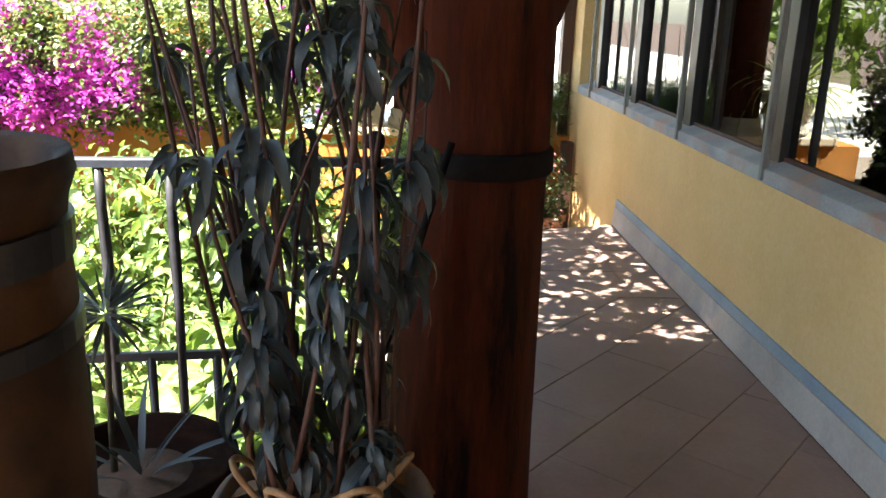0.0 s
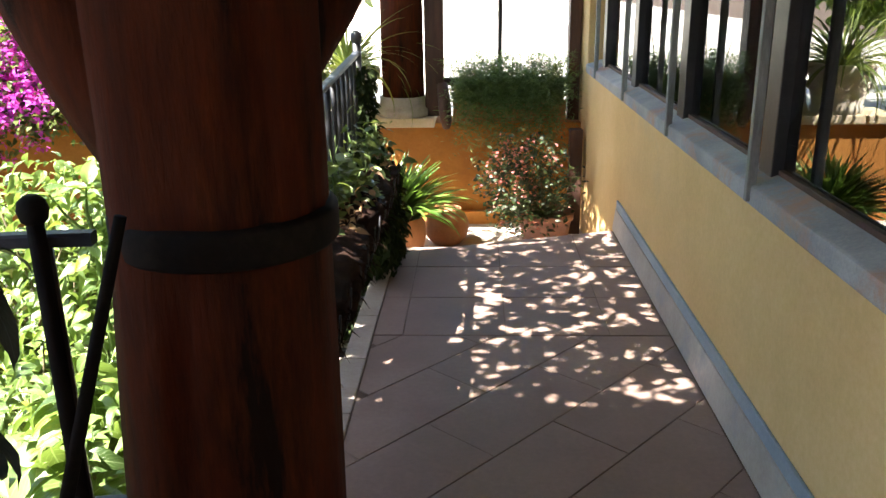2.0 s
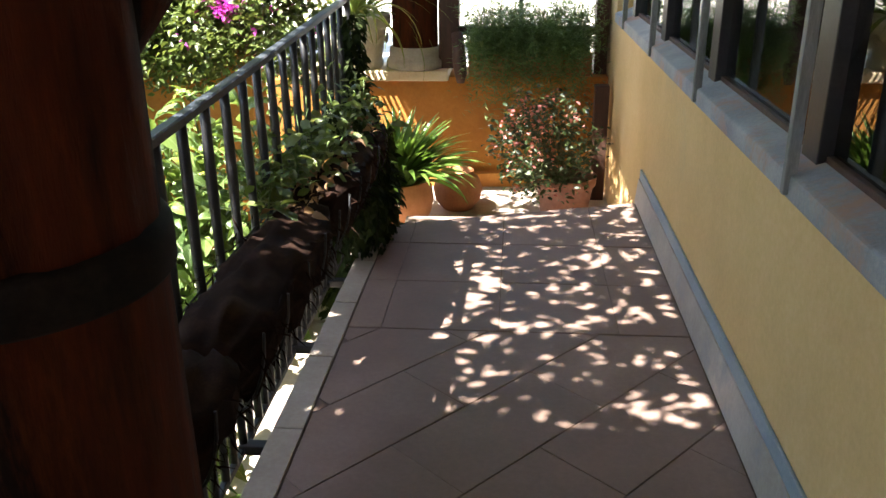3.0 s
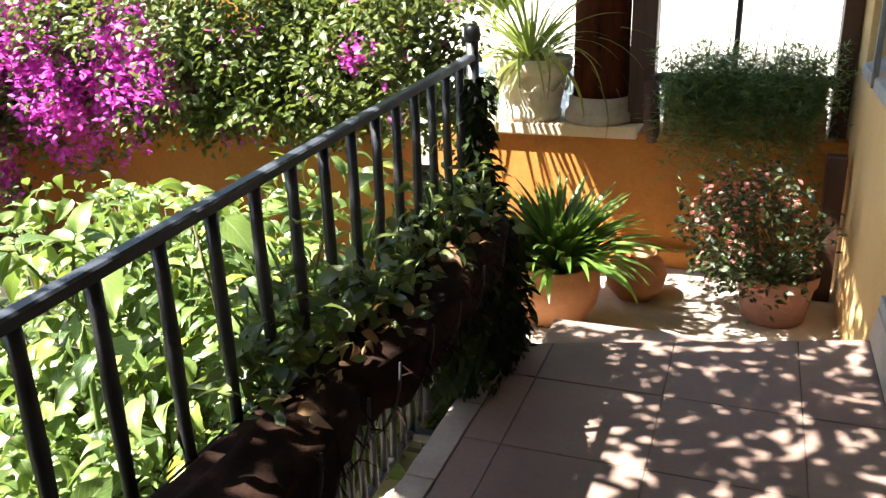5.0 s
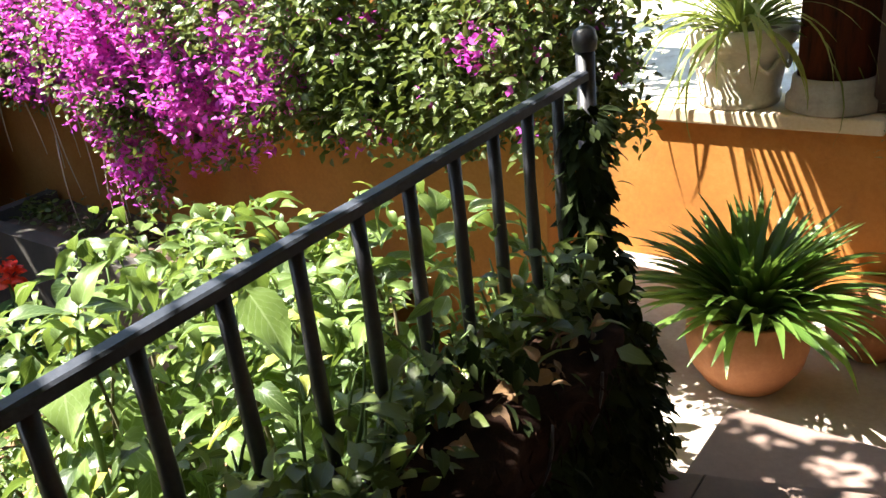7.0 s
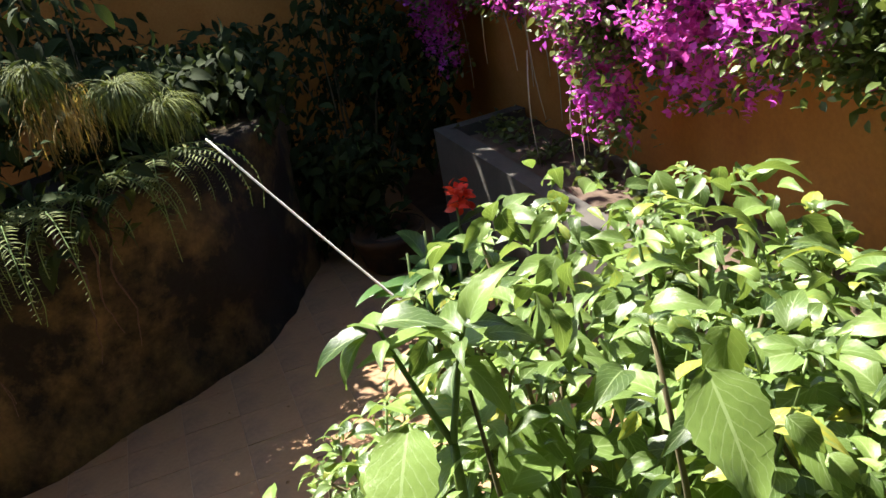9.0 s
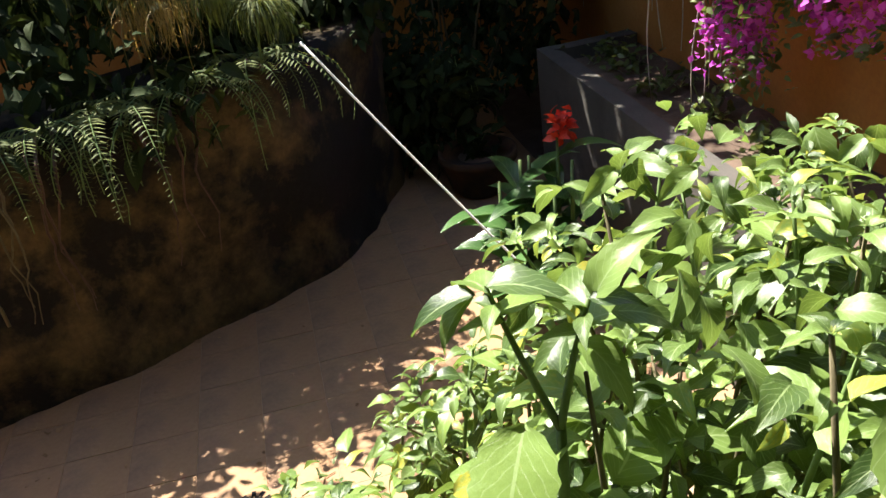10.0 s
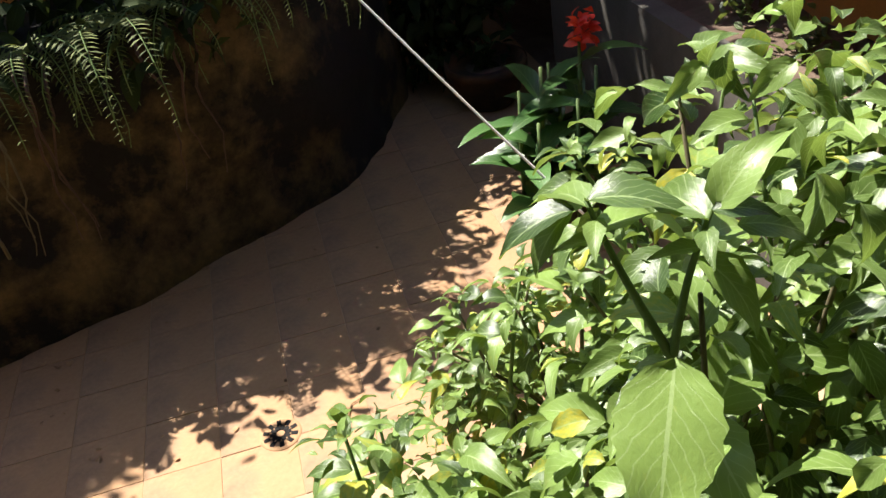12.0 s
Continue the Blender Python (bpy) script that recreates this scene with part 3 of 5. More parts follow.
# ---- railings ----
def railing(a, b, label, newel_end=False, low=1.0, rise=0.0):
    """An iron railing from a to b: flat top bar, mid bar, foot bar, twisted uprights, denser below the mid bar."""
    a, b = Vector((*a, 0)), Vector((*b, 0))
    d = (b - a).normalized()
    s = Vector((-d.y, d.x, 0))
    ang = math.atan2(d.y, d.x)
    L = (b - a).length
    ob = thing("railing", label, "railing", a)
    base = Matrix.Translation(a) @ Matrix.Rotation(ang, 4, "Z")

    def bar(name, x0, x1, y, z0, z1, mat, bev=0.003, lab=""):
        bm = boxed((x0, -y, z0), (x1, y, z1), bev)
        bm.transform(base)
        return part(name, bm, mat, ob, lab)

    bm = bmesh.new()
    n = 60
    rows = []
    for i in range(n + 1):
        x = L * i / n
        w = 0.0155 + 0.0012 * noise.noise(Vector((x * 6, a.x, 0)))
        h = low - 1.007 + rise * x / L + 0.002 * noise.noise(Vector((x * 5, a.y, 4)))
        rows.append([bm.verts.new(base @ Vector(p)) for p in ((x, -w, 0.986 + h), (x, -w, 1.003 + h), (x, -w * 0.7, 1.007 + h), (x, w * 0.7, 1.007 + h), (x, w, 1.003 + h), (x, w, 0.986 + h))])
    for r, q in zip(rows, rows[1:]):
        for k in range(6):
            bm.faces.new((r[k], q[k], q[(k + 1) % 6], r[(k + 1) % 6]))
    bm.faces.new(rows[0])
    bm.faces.new(rows[-1][::-1])
    bmesh.ops.recalc_face_normals(bm, faces=bm.faces)
    part("top_bar", bm, RAILTOP, ob, "blue black top bar with worn spots")
    bar("mid_bar", 0, L, 0.009, 0.49, 0.512, IRON)
    bar("foot_bar", 0, L, 0.009, -0.03, -0.008, IRON)
    spots = [x for x in (4.778 + 0.1505 * k - 0.00085 * k * k - a.y for k in range(-4, 14)) if x > 0.03] if newel_end else [0.08 + 0.158 * k for k in range(int((L - 0.1) / 0.158) + 1)]
    for k, x in enumerate(spots):
        bm = bmesh.new()
        top = low - 0.018 + rise * x / L
        pts = [(x + 0.004 * noise.noise(Vector((x * 9, z * 4, 1))), 0.004 * noise.noise(Vector((x * 9, z * 4, 7))), z) for z in (-0.02, 0.25, 0.5, 0.62, 0.75, 0.88, top)]
        tube(bm, pts, [0.0125, 0.0125, 0.0125, 0.012, 0.0145, 0.0125, 0.0135], 8)
        bm.transform(base)
        part("upright", bm, IRON, ob, smooth=True)
        if x + 0.073 < L:
            bm = tube(bmesh.new(), [(x + 0.073, 0, -0.02), (x + 0.073, 0, 0.5)], 0.0115, 6)
            bm.transform(base)
            part("short_upright", bm, IRON, ob, smooth=True)
        if k % 4 == 1:
            bm = boxed((x - 0.018, -0.13, -0.03), (x + 0.018, 0.01, 0.0), 0.004)
            bm.transform(base)
            part("bracket", bm, IRON, ob, "iron fixing bracket")
    if newel_end:
        bm = tube(bmesh.new(), [(L, 0, LAND), (L, 0, 1.10)], 0.022, 12)
        lathe(bm, [(0.012, 1.085), (0.026, 1.092), (0.029, 1.115), (0.025, 1.135), (0.012, 1.145)], (L, 0, 0), 16)
        bm.transform(base)
        part("newel", bm, IRON, ob, "black newel post with knob", smooth=True)
    return ob


railing((0.10, 4.1), (0.083, 6.725), "black iron railing along the raised walkway", True, 0.925, 0.125)
side_rail = railing((0.06, 3.80), (-2.3, 3.52), "black iron railing across the terrace edge")
bm = tube(bmesh.new(), [(-0.015, 3.765, -0.02), (-0.012, 3.765, 1.03)], 0.014, 10)
lathe(bm, [(0.010, 1.02), (0.02, 1.028), (0.024, 1.045), (0.02, 1.06), (0.010, 1.068)], (-0.012, 3.765, 0), 14)
part("newel", bm, STRAPIRON, side_rail, "black newel post with knob", smooth=True)
stick = tagged(part("leaning_stick", tube(bmesh.new(), [(-0.175, 3.615, 0.0), (-0.07, 3.63, 0.3), (0.02, 3.645, 0.58), (0.165, 3.672, 1.06)], [0.014, 0.013, 0.012, 0.009], 8), STRAPIRON, smooth=True), "thin dark stick leaning against the wooden post", "stick")

# ---- patio, far walls ----
JOINT = surface("sandy_tile_joint", (0.27, 0.175, 0.11), (0.34, 0.225, 0.14), (0.42, 0.29, 0.19), 4, 80, 0.95, 0.003)
patio = part("patio_floor", boxed((-7.2, 1.2, LOW - 0.06), (-0.3, 7.2, LOW - 0.0016)), JOINT)
tagged(patio, "worn brown clay tile patio with fallen leaves", "floor", kind="structure")
proto = {}
for i in range(16):
    for k in range(15):
        cx, cy = -6.9 + i * 0.30, 2.9 + k * 0.30
        if cx > -2.2:
            continue
        v = (i * 7 + k * 3) % 5
        if v not in proto:
            proto[v] = mesh_of(prism([(-0.149, -0.149), (0.149, -0.149), (0.149, 0.149), (-0.149, 0.149)], -0.012, 0.0006 * v), "tile", PATIO)
        t = new("tile", proto[v])
        t.parent = patio
        t.location = (cx, cy, LOW)

wall_north = tagged(part("wall_north", rough_wall([(-0.75, 7.9), (-7.2, 7.9)], LOW - 0.03, 1.25, 0.3, 0.2, 0.02), ORANGE), "tall orange plaster garden wall under bougainvillea", "wall", kind="structure")
# Its unseen upper part is added to block sky and sun over the patio.
wall_west = tagged(part("wall_west", rough_wall([(-7.0, 7.95), (-7.0, 1.0)], LOW - 0.03, 3.6, 0.3, 0.25, 0.02), ORANGE), "shaded orange plaster wall at the back of the patio", "wall", kind="structure")
old_wall = tagged(part("old_wall", rough_wall([(-5.7, 6.35), (-5.2, 6.2), (-4.75, 5.97), (-4.38, 5.66), (-4.09, 5.22), (-3.80, 4.6), (-3.6, 4.1), (-3.48, 3.7), (-3.35, 1.2)], LOW - 0.03, 0.12, 0.9, 0.07, 0.06), OLDWALL, smooth=True), "low mouldy ochre planter wall, darkened for shade, with hanging ferns", "wall", kind="structure")
planter = tagged(part("raised_bed_wall", rough_wall([(-1.5, 7.2), (-4.95, 7.2), (-5.0, 7.85)], LOW - 0.03, -0.25, 0.12, 0.15, 0.01), CONCRETE), "grey rendered wall of a raised flower bed", "wall", kind="structure")
bm = bmesh.new()
bmesh.ops.create_grid(bm, x_segments=60, y_segments=10, size=0.5, matrix=Matrix.Translation((-3.2, 7.6, -0.33)) @ Matrix.Diagonal((3.5, 0.58, 1, 1)))
for v in bm.verts:
    v.co.z += 0.03 * noise.noise(v.co * 6)
tagged(part("bed_soil", bm, SOIL), "dry soil with litter in the raised bed", "soil", kind="stuff")

# ---- end of the walk: parapet, column, pots ----
parapet = tagged(part("parapet", boxed((-0.95, 8.9, LOW), (WALLX - 0.002, 9.25, 0.30)), ORANGE), "orange plaster parapet at the end of the walk", "wall", kind="structure")
part("ledge", boxed((-0.72, 8.86, 0.301), (0.36, 9.27, 0.372), 0.012), CREAM, parapet, "cream painted ledge")
part("ledge", boxed((0.362, 8.88, 0.301), (WALLX - 0.002, 9.26, 0.335), 0.01), ORANGE, parapet)
part("base_step", rough_wall([(WALLX - 0.02, 8.88), (0.45, 8.82), (-0.3, 8.86)][::-1][::-1], LAND, LAND + 0.1, 0.06, 0.1, 0.004), ORANGE, parapet)
column = thing("column", "round red brown wooden column on a grey stone base", "column", (0.11, 9.06, 0.372))
part("stone_base", lathe(bmesh.new(), [(0.20, 0.372), (0.21, 0.38), (0.21, 0.43), (0.19, 0.45), (0.185, 0.52), (0.178, 0.525)], (0.11, 9.06, 0), 32), STONE, column, "grey stone base", smooth=True)
part("shaft", tube(bmesh.new(), [(0.11, 9.06, 0.525), (0.11, 9.06, 1.4), (0.11, 9.06, 2.75)], [0.165, 0.16, 0.155], 28), POST, column, smooth=True)
frame_end = thing("window_frame", "dark wooden frame round the open end of the walk", "frame", (0.9, 9.1, 0.335))
part("jamb", boxed((0.285, 8.98, 0.373), (0.43, 9.14, 2.75), 0.006), DARKWOOD, frame_end)
part("jamb", boxed((1.38, 8.98, 0.336), (1.47, 9.14, 2.75), 0.006), DARKWOOD, frame_end)
part("cross_bar", boxed((0.421, 9.02, 0.60), (1.379, 9.10, 0.66), 0.005), DARKWOOD, frame_end)
part("bar", tube(bmesh.new(), [(0.86, 9.06, 0.66), (0.865, 9.06, 2.7)], 0.018, 8), IRON, frame_end)
bm = tube(bmesh.new(), [(0.45, 8.84, 0.30), (0.45, 8.83, 0.36), (0.44, 8.86, 0.44), (0.42, 8.95, 0.62)], [0.028, 0.045, 0.05, 0.045], 10)
part("bracket", bm, DARKWOOD, frame_end, "dark wooden bracket end", smooth=True)
post_r = tagged(part("corner_post", boxed((1.36, 8.55, LAND), (1.455, 8.65, 0.33), 0.008), DARKWOOD), "dark narrow wooden corner post beside the wall", "post", kind="structure")

# Pale slab added so that the open end reads as white glare.
glare_slab = tagged(part("pavement", boxed((-6, 9.5, -0.1), (300, 420, 0.12)), WHITEPOT), "pale slab added for the white glare beyond the open end", "pavement", kind="structure")

# ---- leaf shapes ----
def broad_blade(length, width, droop=0.9, fold=0.3, seed=0.0, segs=9):
    """An ovate leaf with a drawn-out tip, toothed edge and quilting between its side veins."""
    pts, uv, faces = [], [], []
    for i in range(segs + 1):
        v = i / segs
        w = width / 2 * (math.sin(math.pi * v ** 0.72) ** 0.85 if 0 < v < 1 else 0.0) * (1 - 0.28 * v ** 3)
        w = max(w * (1.05 if i % 2 else 0.96), width * 0.025)
        a = droop * v ** 1.3
        y, z = length * v * math.cos(0.45 * a), -length * v * math.sin(0.55 * a)
        for s in (-1, -0.5, 0, 0.5, 1):
            quilt = 0.016 * width * (1 if i % 2 else -1) * (abs(s) == 0.5)
            wave = 0.07 * width * math.sin(v * 8 + seed + (1.5 if s > 0 else 0)) * abs(s) ** 2
            pts.append((s * w * math.cos(fold), y - 0.12 * width * (1 - abs(s)) * 0.3, z + abs(s) ** 0.85 * w * math.sin(fold) + quilt + wave))
            uv.append((0.5 + 0.5 * s, v))
    for i in range(segs):
        for k in range(4):
            a = 5 * i + k
            faces.append((a, a + 1, a + 6, a + 5))
    return np.array(pts), faces, np.array(uv)


BROADS = [broad_blade(l, w, d, f, sd) for l, w, d, f, sd in ((0.16, 0.085, 1.0, 0.3, 0), (0.20, 0.105, 1.3, 0.35, 1), (0.125, 0.06, 0.7, 0.4, 2), (0.21, 0.12, 1.1, 0.22, 3), (0.09, 0.036, 0.5, 0.45, 4), (0.17, 0.08, 1.6, 0.35, 5))]
TREEB = [blade(l, w, 4, d, f, 0.42, 0.03) for l, w, d, f in ((0.15, 0.068, 0.9, 0.3), (0.19, 0.085, 1.1, 0.35), (0.12, 0.05, 0.6, 0.4))]
SMALLS = [blade(l, w, 3, d, f, 0.42) for l, w, d, f in ((0.05, 0.027, 0.5, 0.3), (0.04, 0.024, 0.3, 0.2), (0.06, 0.03, 0.8, 0.3))]
BRACTS = [blade(l, w, 2, d, f, 0.5) for l, w, d, f in ((0.034, 0.030, 0.5, 0.3), (0.028, 0.026, 0.8, 0.4), (0.038, 0.032, 0.3, 0.2))]
broad_meshes = [leaf_mesh("leaf", b, BROAD) for b in BROADS]


def child(name, me, parent, m, label=""):
    ob = new(name, me)
    ob.parent = parent
    ob.matrix_parent_inverse = parent.matrix_basis.inverted()
    ob.matrix_basis = m
    return tagged(ob, label)


def bend(a, b, sag=0.15, n=5):
    a, b = Vector(a), Vector(b)
    k = Vector((rnd(-1, 1), rnd(-1, 1), 0)) * sag
    return [a.lerp(b, i / n) + k * math.sin(math.pi * i / n) for i in range(n + 1)]


CLEAR = Vector((-0.93, 5.83, 0.54))   # the tall shoot stands free here


def shrub(c, r, stems, single, size=1.0, label="", fill=480):
    """A broad-leaved shrub: bent stems from the soil, each with leaves round its upper part."""
    base = Vector((c[0], c[1], LOW - 0.03))
    ob = thing("broad_leaved_shrub", label, "shrub", base, "shrubs below the railing")
    places = []
    for i in range(stems):
        while True:
            p, v = blob(c, r)
            if v.z > -0.35:
                break
        p = Vector(c) + Vector((v.x * r[0], v.y * r[1], v.z * r[2])) / v.length * rnd(0.75, 1.0)
        path = bend(base + Vector((rnd(-0.18, 0.18), rnd(-0.18, 0.18), 0)), p, 0.12, 6)
        part("stem", tube(bmesh.new(), path, [0.013, 0.012, 0.010, 0.009, 0.007, 0.006, 0.004], 6), BARK if i % 3 else GREENSTEM, ob, smooth=True)
        a0 = rnd(0, 6)
        for k in range(24):
            f = 1 - 0.55 * (k / 24) ** 1.3
            q = f * 6
            j = min(int(q), 5)
            at = path[j].lerp(path[j + 1], q - j)
            a = a0 + k * 2.4
            up = 0.75 - 1.25 * k / 24 + rnd(-0.25, 0.25)
            d = Vector((math.cos(a), math.sin(a), up)) + Vector((p.x - c[0], p.y - c[1], 0)) * 0.35
            s = size * (0.4 + 0.7 * min(1, k / 8)) * rnd(0.55, 1.3)
            if (at - CLEAR).length > 0.2:
                places.append(aim(at + d.normalized() * 0.03, d, rnd(-0.7, 0.7), s))
        for k in range(7):
            a = k * 2.4
            if (p - CLEAR).length > 0.2:
                places.append(aim(p, (math.cos(a), math.sin(a), 1.1), rnd(-0.3, 0.3), size * rnd(0.25, 0.4)))
    R.shuffle(places)
    for i, m in enumerate(places[:single]):
        child("leaf", broad_meshes[i % len(broad_meshes)], ob, m)
    rest = places[single:]
    for i in range(fill):
        p, v = blob(c, (r[0] * 0.95, r[1] * 0.95, r[2] * 0.95))
        if p.z > LOW + 0.1 and (p - CLEAR).length > 0.22:
            rest.append(aim(p, (v.x + rnd(-0.6, 0.6), v.y + rnd(-0.6, 0.6), rnd(-0.5, 0.5)), rnd(-0.8, 0.8), size * rnd(0.35, 0.95)))
    scatter("inner_leaves", BROADS, rest, BROAD, ob)["kind"] = "stuff"
    return ob


L1 = "light green shrub with broad soft leaves in full sun"
shrub((-0.82, 6.18, 0.0), (0.62, 0.54, 0.70), 22, 300, 0.78, L1)
shrub((-0.55, 6.75, 0.0), (0.55, 0.6, 0.72), 17, 270, 0.88, L1)
shrub((-1.46, 6.45, -0.05), (0.58, 0.60, 0.70), 21, 300, 0.85, "light green shrub with broad leaves and a few yellow ones")
shrub((-1.15, 5.52, -0.38), (0.48, 0.42, 0.52), 24, 280, 0.66, "lower light green shrub at the edge of the patio")
shrub((-0.50, 5.0, -0.35), (0.42, 0.55, 0.62), 12, 230, 1.1, "broad-leaved green shrub close under the railing")
shrub((-1.80, 6.0, -0.55), (0.42, 0.5, 0.45), 20, 280, 0.55, "small-leaved young green shrub over the patio tiles")
shrub((-0.85, 4.7, -0.75), (0.40, 0.35, 0.36), 14, 220, 0.7, "small-leaved young green shrub over the patio tiles", 200)
shrub((-0.45, 4.3, -0.3), (0.4, 0.35, 0.62), 10, 150, 1.0, "broad-leaved green shrub below the terrace railing")
shrub((-1.1, 4.25, -0.4), (0.45, 0.4, 0.6), 10, 150, 1.0, "broad-leaved green shrub below the terrace railing")
shrub((-1.6, 7.0, -0.12), (0.6, 0.3, 0.58), 11, 150, 1.0, L1)

# a tall forked shoot with large leaves
shoot = thing("tall_shoot", "tall forked green shoot with very large leaves", "plant", (-0.95, 5.8, LOW - 0.03))
fork = Vector((-0.966, 5.889, 0.343))
part("stem", tube(bmesh.new(), [(-0.95, 5.8, LOW - 0.03), (-0.93, 5.83, -0.4), fork - Vector((0, 0, 0.12)), fork], [0.014, 0.012, 0.010, 0.009], 8), GREENSTEM, shoot, smooth=True)
for tip, n in ((Vector((-1.10, 5.82, 0.56)), 5), (Vector((-1.0, 5.96, 0.56)), 6)):
    path = bend(fork, tip, 0.02, 4)
    part("branch", tube(bmesh.new(), path, [0.008, 0.007, 0.006, 0.005, 0.004], 8), GREENSTEM, shoot, smooth=True)
    for k in range(n):
        a = k * 2.4 + 1.0
        child("leaf", broad_meshes[k % 6], shoot, aim(tip - (tip - fork) * 0.06 * k, (math.cos(a), math.sin(a), 0.35 - 0.1 * k), rnd(-0.4, 0.4), rnd(0.55, 1.0)))
big = leaf_mesh("leaf", broad_blade(0.25, 0.15, 0.4, 0.12, 0.5, 15), BROAD)
child("leaf", big, shoot, aim((-0.745, 5.77, 0.575), (0.5, -0.34, -0.34), 0.0, 0.78))
child("leaf", big, shoot, aim((-0.61, 6.20, 0.585), (0.55, -0.1, -0.36), 0.0, 0.85))
for d, s in (((-0.12, -0.95, 0.0), 0.8), ((0.05, -0.8, -0.45), 0.75)):
    child("leaf", broad_meshes[0], shoot, aim((-1.10, 5.80, 0.55), d, rnd(-0.3, 0.3), s))
child("leaf", broad_meshes[1], shoot, aim((-1.0, 5.97, 0.56), (0.1, 0.35, 1.0), 0.6, 0.7))
child("leaf", broad_meshes[3], shoot, aim((-0.98, 5.99, 0.54), (0.3, 0.6, 0.1), 0.3, 0.55))

# ---- bougainvillea on the wall ----
boug = thing("bougainvillea", "magenta bougainvillea spilling over the orange wall", "climber", (-3.5, 8.0, 1.2))
leaves, bracts = [], []
strands = []
for i in range(780):
    x = rnd(-7.0, -0.35)
    low = 0.55 + 0.35 * noise.noise(Vector((x * 1.3, 0.3, 0))) + 0.22 * noise.noise(Vector((x * 4.1, 2.3, 0)))
    if x > -2.0:
        low = 0.55 + 0.26 * noise.noise(Vector((x * 2.3, 5.0, 0)))
    top = rnd(0.8, 1.55)
    strands.append((x, rnd(7.42, 8.2), top, max(low, rnd(low - 0.3, top - 0.3))))
for k in range(9):
    strands.append((-3.14 + rnd(-0.09, 0.09), 7.6 + rnd(-0.06, 0.06), 1.0, rnd(-0.08, 0.2)))
    strands.append((-5.4 + rnd(-0.2, 0.2), 7.62 + rnd(-0.06, 0.06), 1.0, rnd(-0.12, 0.2)))
    strands.append((-2.55 + rnd(-0.25, 0.25), 7.66, 1.0, rnd(0.2, 0.4)))
CLUMPS = ((-5.6, 0.3, 0.35), (-5.0, 0.9, 0.4), (-4.4, 0.6, 0.35), (-3.75, 0.85, 0.4), (-3.2, 0.35, 0.3), (-2.95, 1.0, 0.4), (-2.55, 0.5, 0.32), (-2.15, 0.85, 0.35), (-1.95, 0.45, 0.2), (-6.5, 0.7, 0.35), (-0.7, 0.95, 0.07), (-1.45, 0.5, 0.05))
for x, y, z1, z0 in strands:
    n = max(4, int((z1 - z0) * 56))
    for j in range(n):
        t = j / n
        q = Vector((x + rnd(-0.12, 0.12), min(y, 7.84 if z1 + (z0 - z1) * t < 1.25 else y) - 0.1 * math.sin(t * 3) + rnd(-0.09, 0.06), z1 + (z0 - z1) * t + rnd(-0.06, 0.06)))
        d = (rnd(-1, 1), rnd(-1.2, 0.4), rnd(-0.7, 0.5))
        near = max(1.5 - math.hypot(q.x - cx, q.z - cz) / cr for cx, cz, cr in CLUMPS)
        if rnd(0, 1) < max(0.02, min(0.85, 1.1 * near - 0.22 + 1.1 * noise.noise(q * 3.2))):
            for m in range(5):
                a = m * 2.1 + rnd(0, 1)
                bracts.append(aim(q + Vector((rnd(-0.03, 0.03), rnd(-0.03, 0.03), rnd(-0.03, 0.03))), (math.cos(a), rnd(-1, 0.2), math.sin(a)), rnd(-1, 1), rnd(0.8, 1.3)))
        else:
            for m in range(4):
                leaves.append(aim(q + Vector((rnd(-0.05, 0.05), rnd(-0.05, 0.05), rnd(-0.05, 0.05))), (rnd(-1, 1), rnd(-1.2, 0.4), rnd(-0.7, 0.5)), rnd(-1, 1), rnd(0.65, 1.15)))
scatter("leaves", SMALLS, leaves, BOUGLEAF, boug)["kind"] = "stuff"
scatter("blossom", BRACTS, bracts, BRACT, boug, "magenta bracts")["kind"] = "stuff"
for i in range(26):
    x, y, z1, z0 = strands[i * 15]
    part("twig", tube(bmesh.new(), bend((x + rnd(-0.3, 0.3), 8.1, 1.3), (x, min(y, 7.8), z0), 0.12), [0.012, 0.010, 0.008, 0.006, 0.004, 0.003], 6), BARK, boug, smooth=True)
# Pale hanging stems added to draw the whitish light streaks along the wall.
for i in range(16):
    x = rnd(-6.4, -3.3)
    z1, l = rnd(0.35, 0.75), rnd(0.3, 0.75)
    y = 7.55 + rnd(-0.12, 0.12)
    part("streak_twig", tube(bmesh.new(), bend((x, y, z1), (x + rnd(-0.12, 0.12), y + rnd(-0.05, 0.05), z1 - l), 0.03), [0.005, 0.0045, 0.004, 0.003, 0.003, 0.002], 5), PALETWIG, boug, "pale hanging twig added as a light streak on the wall", smooth=True)


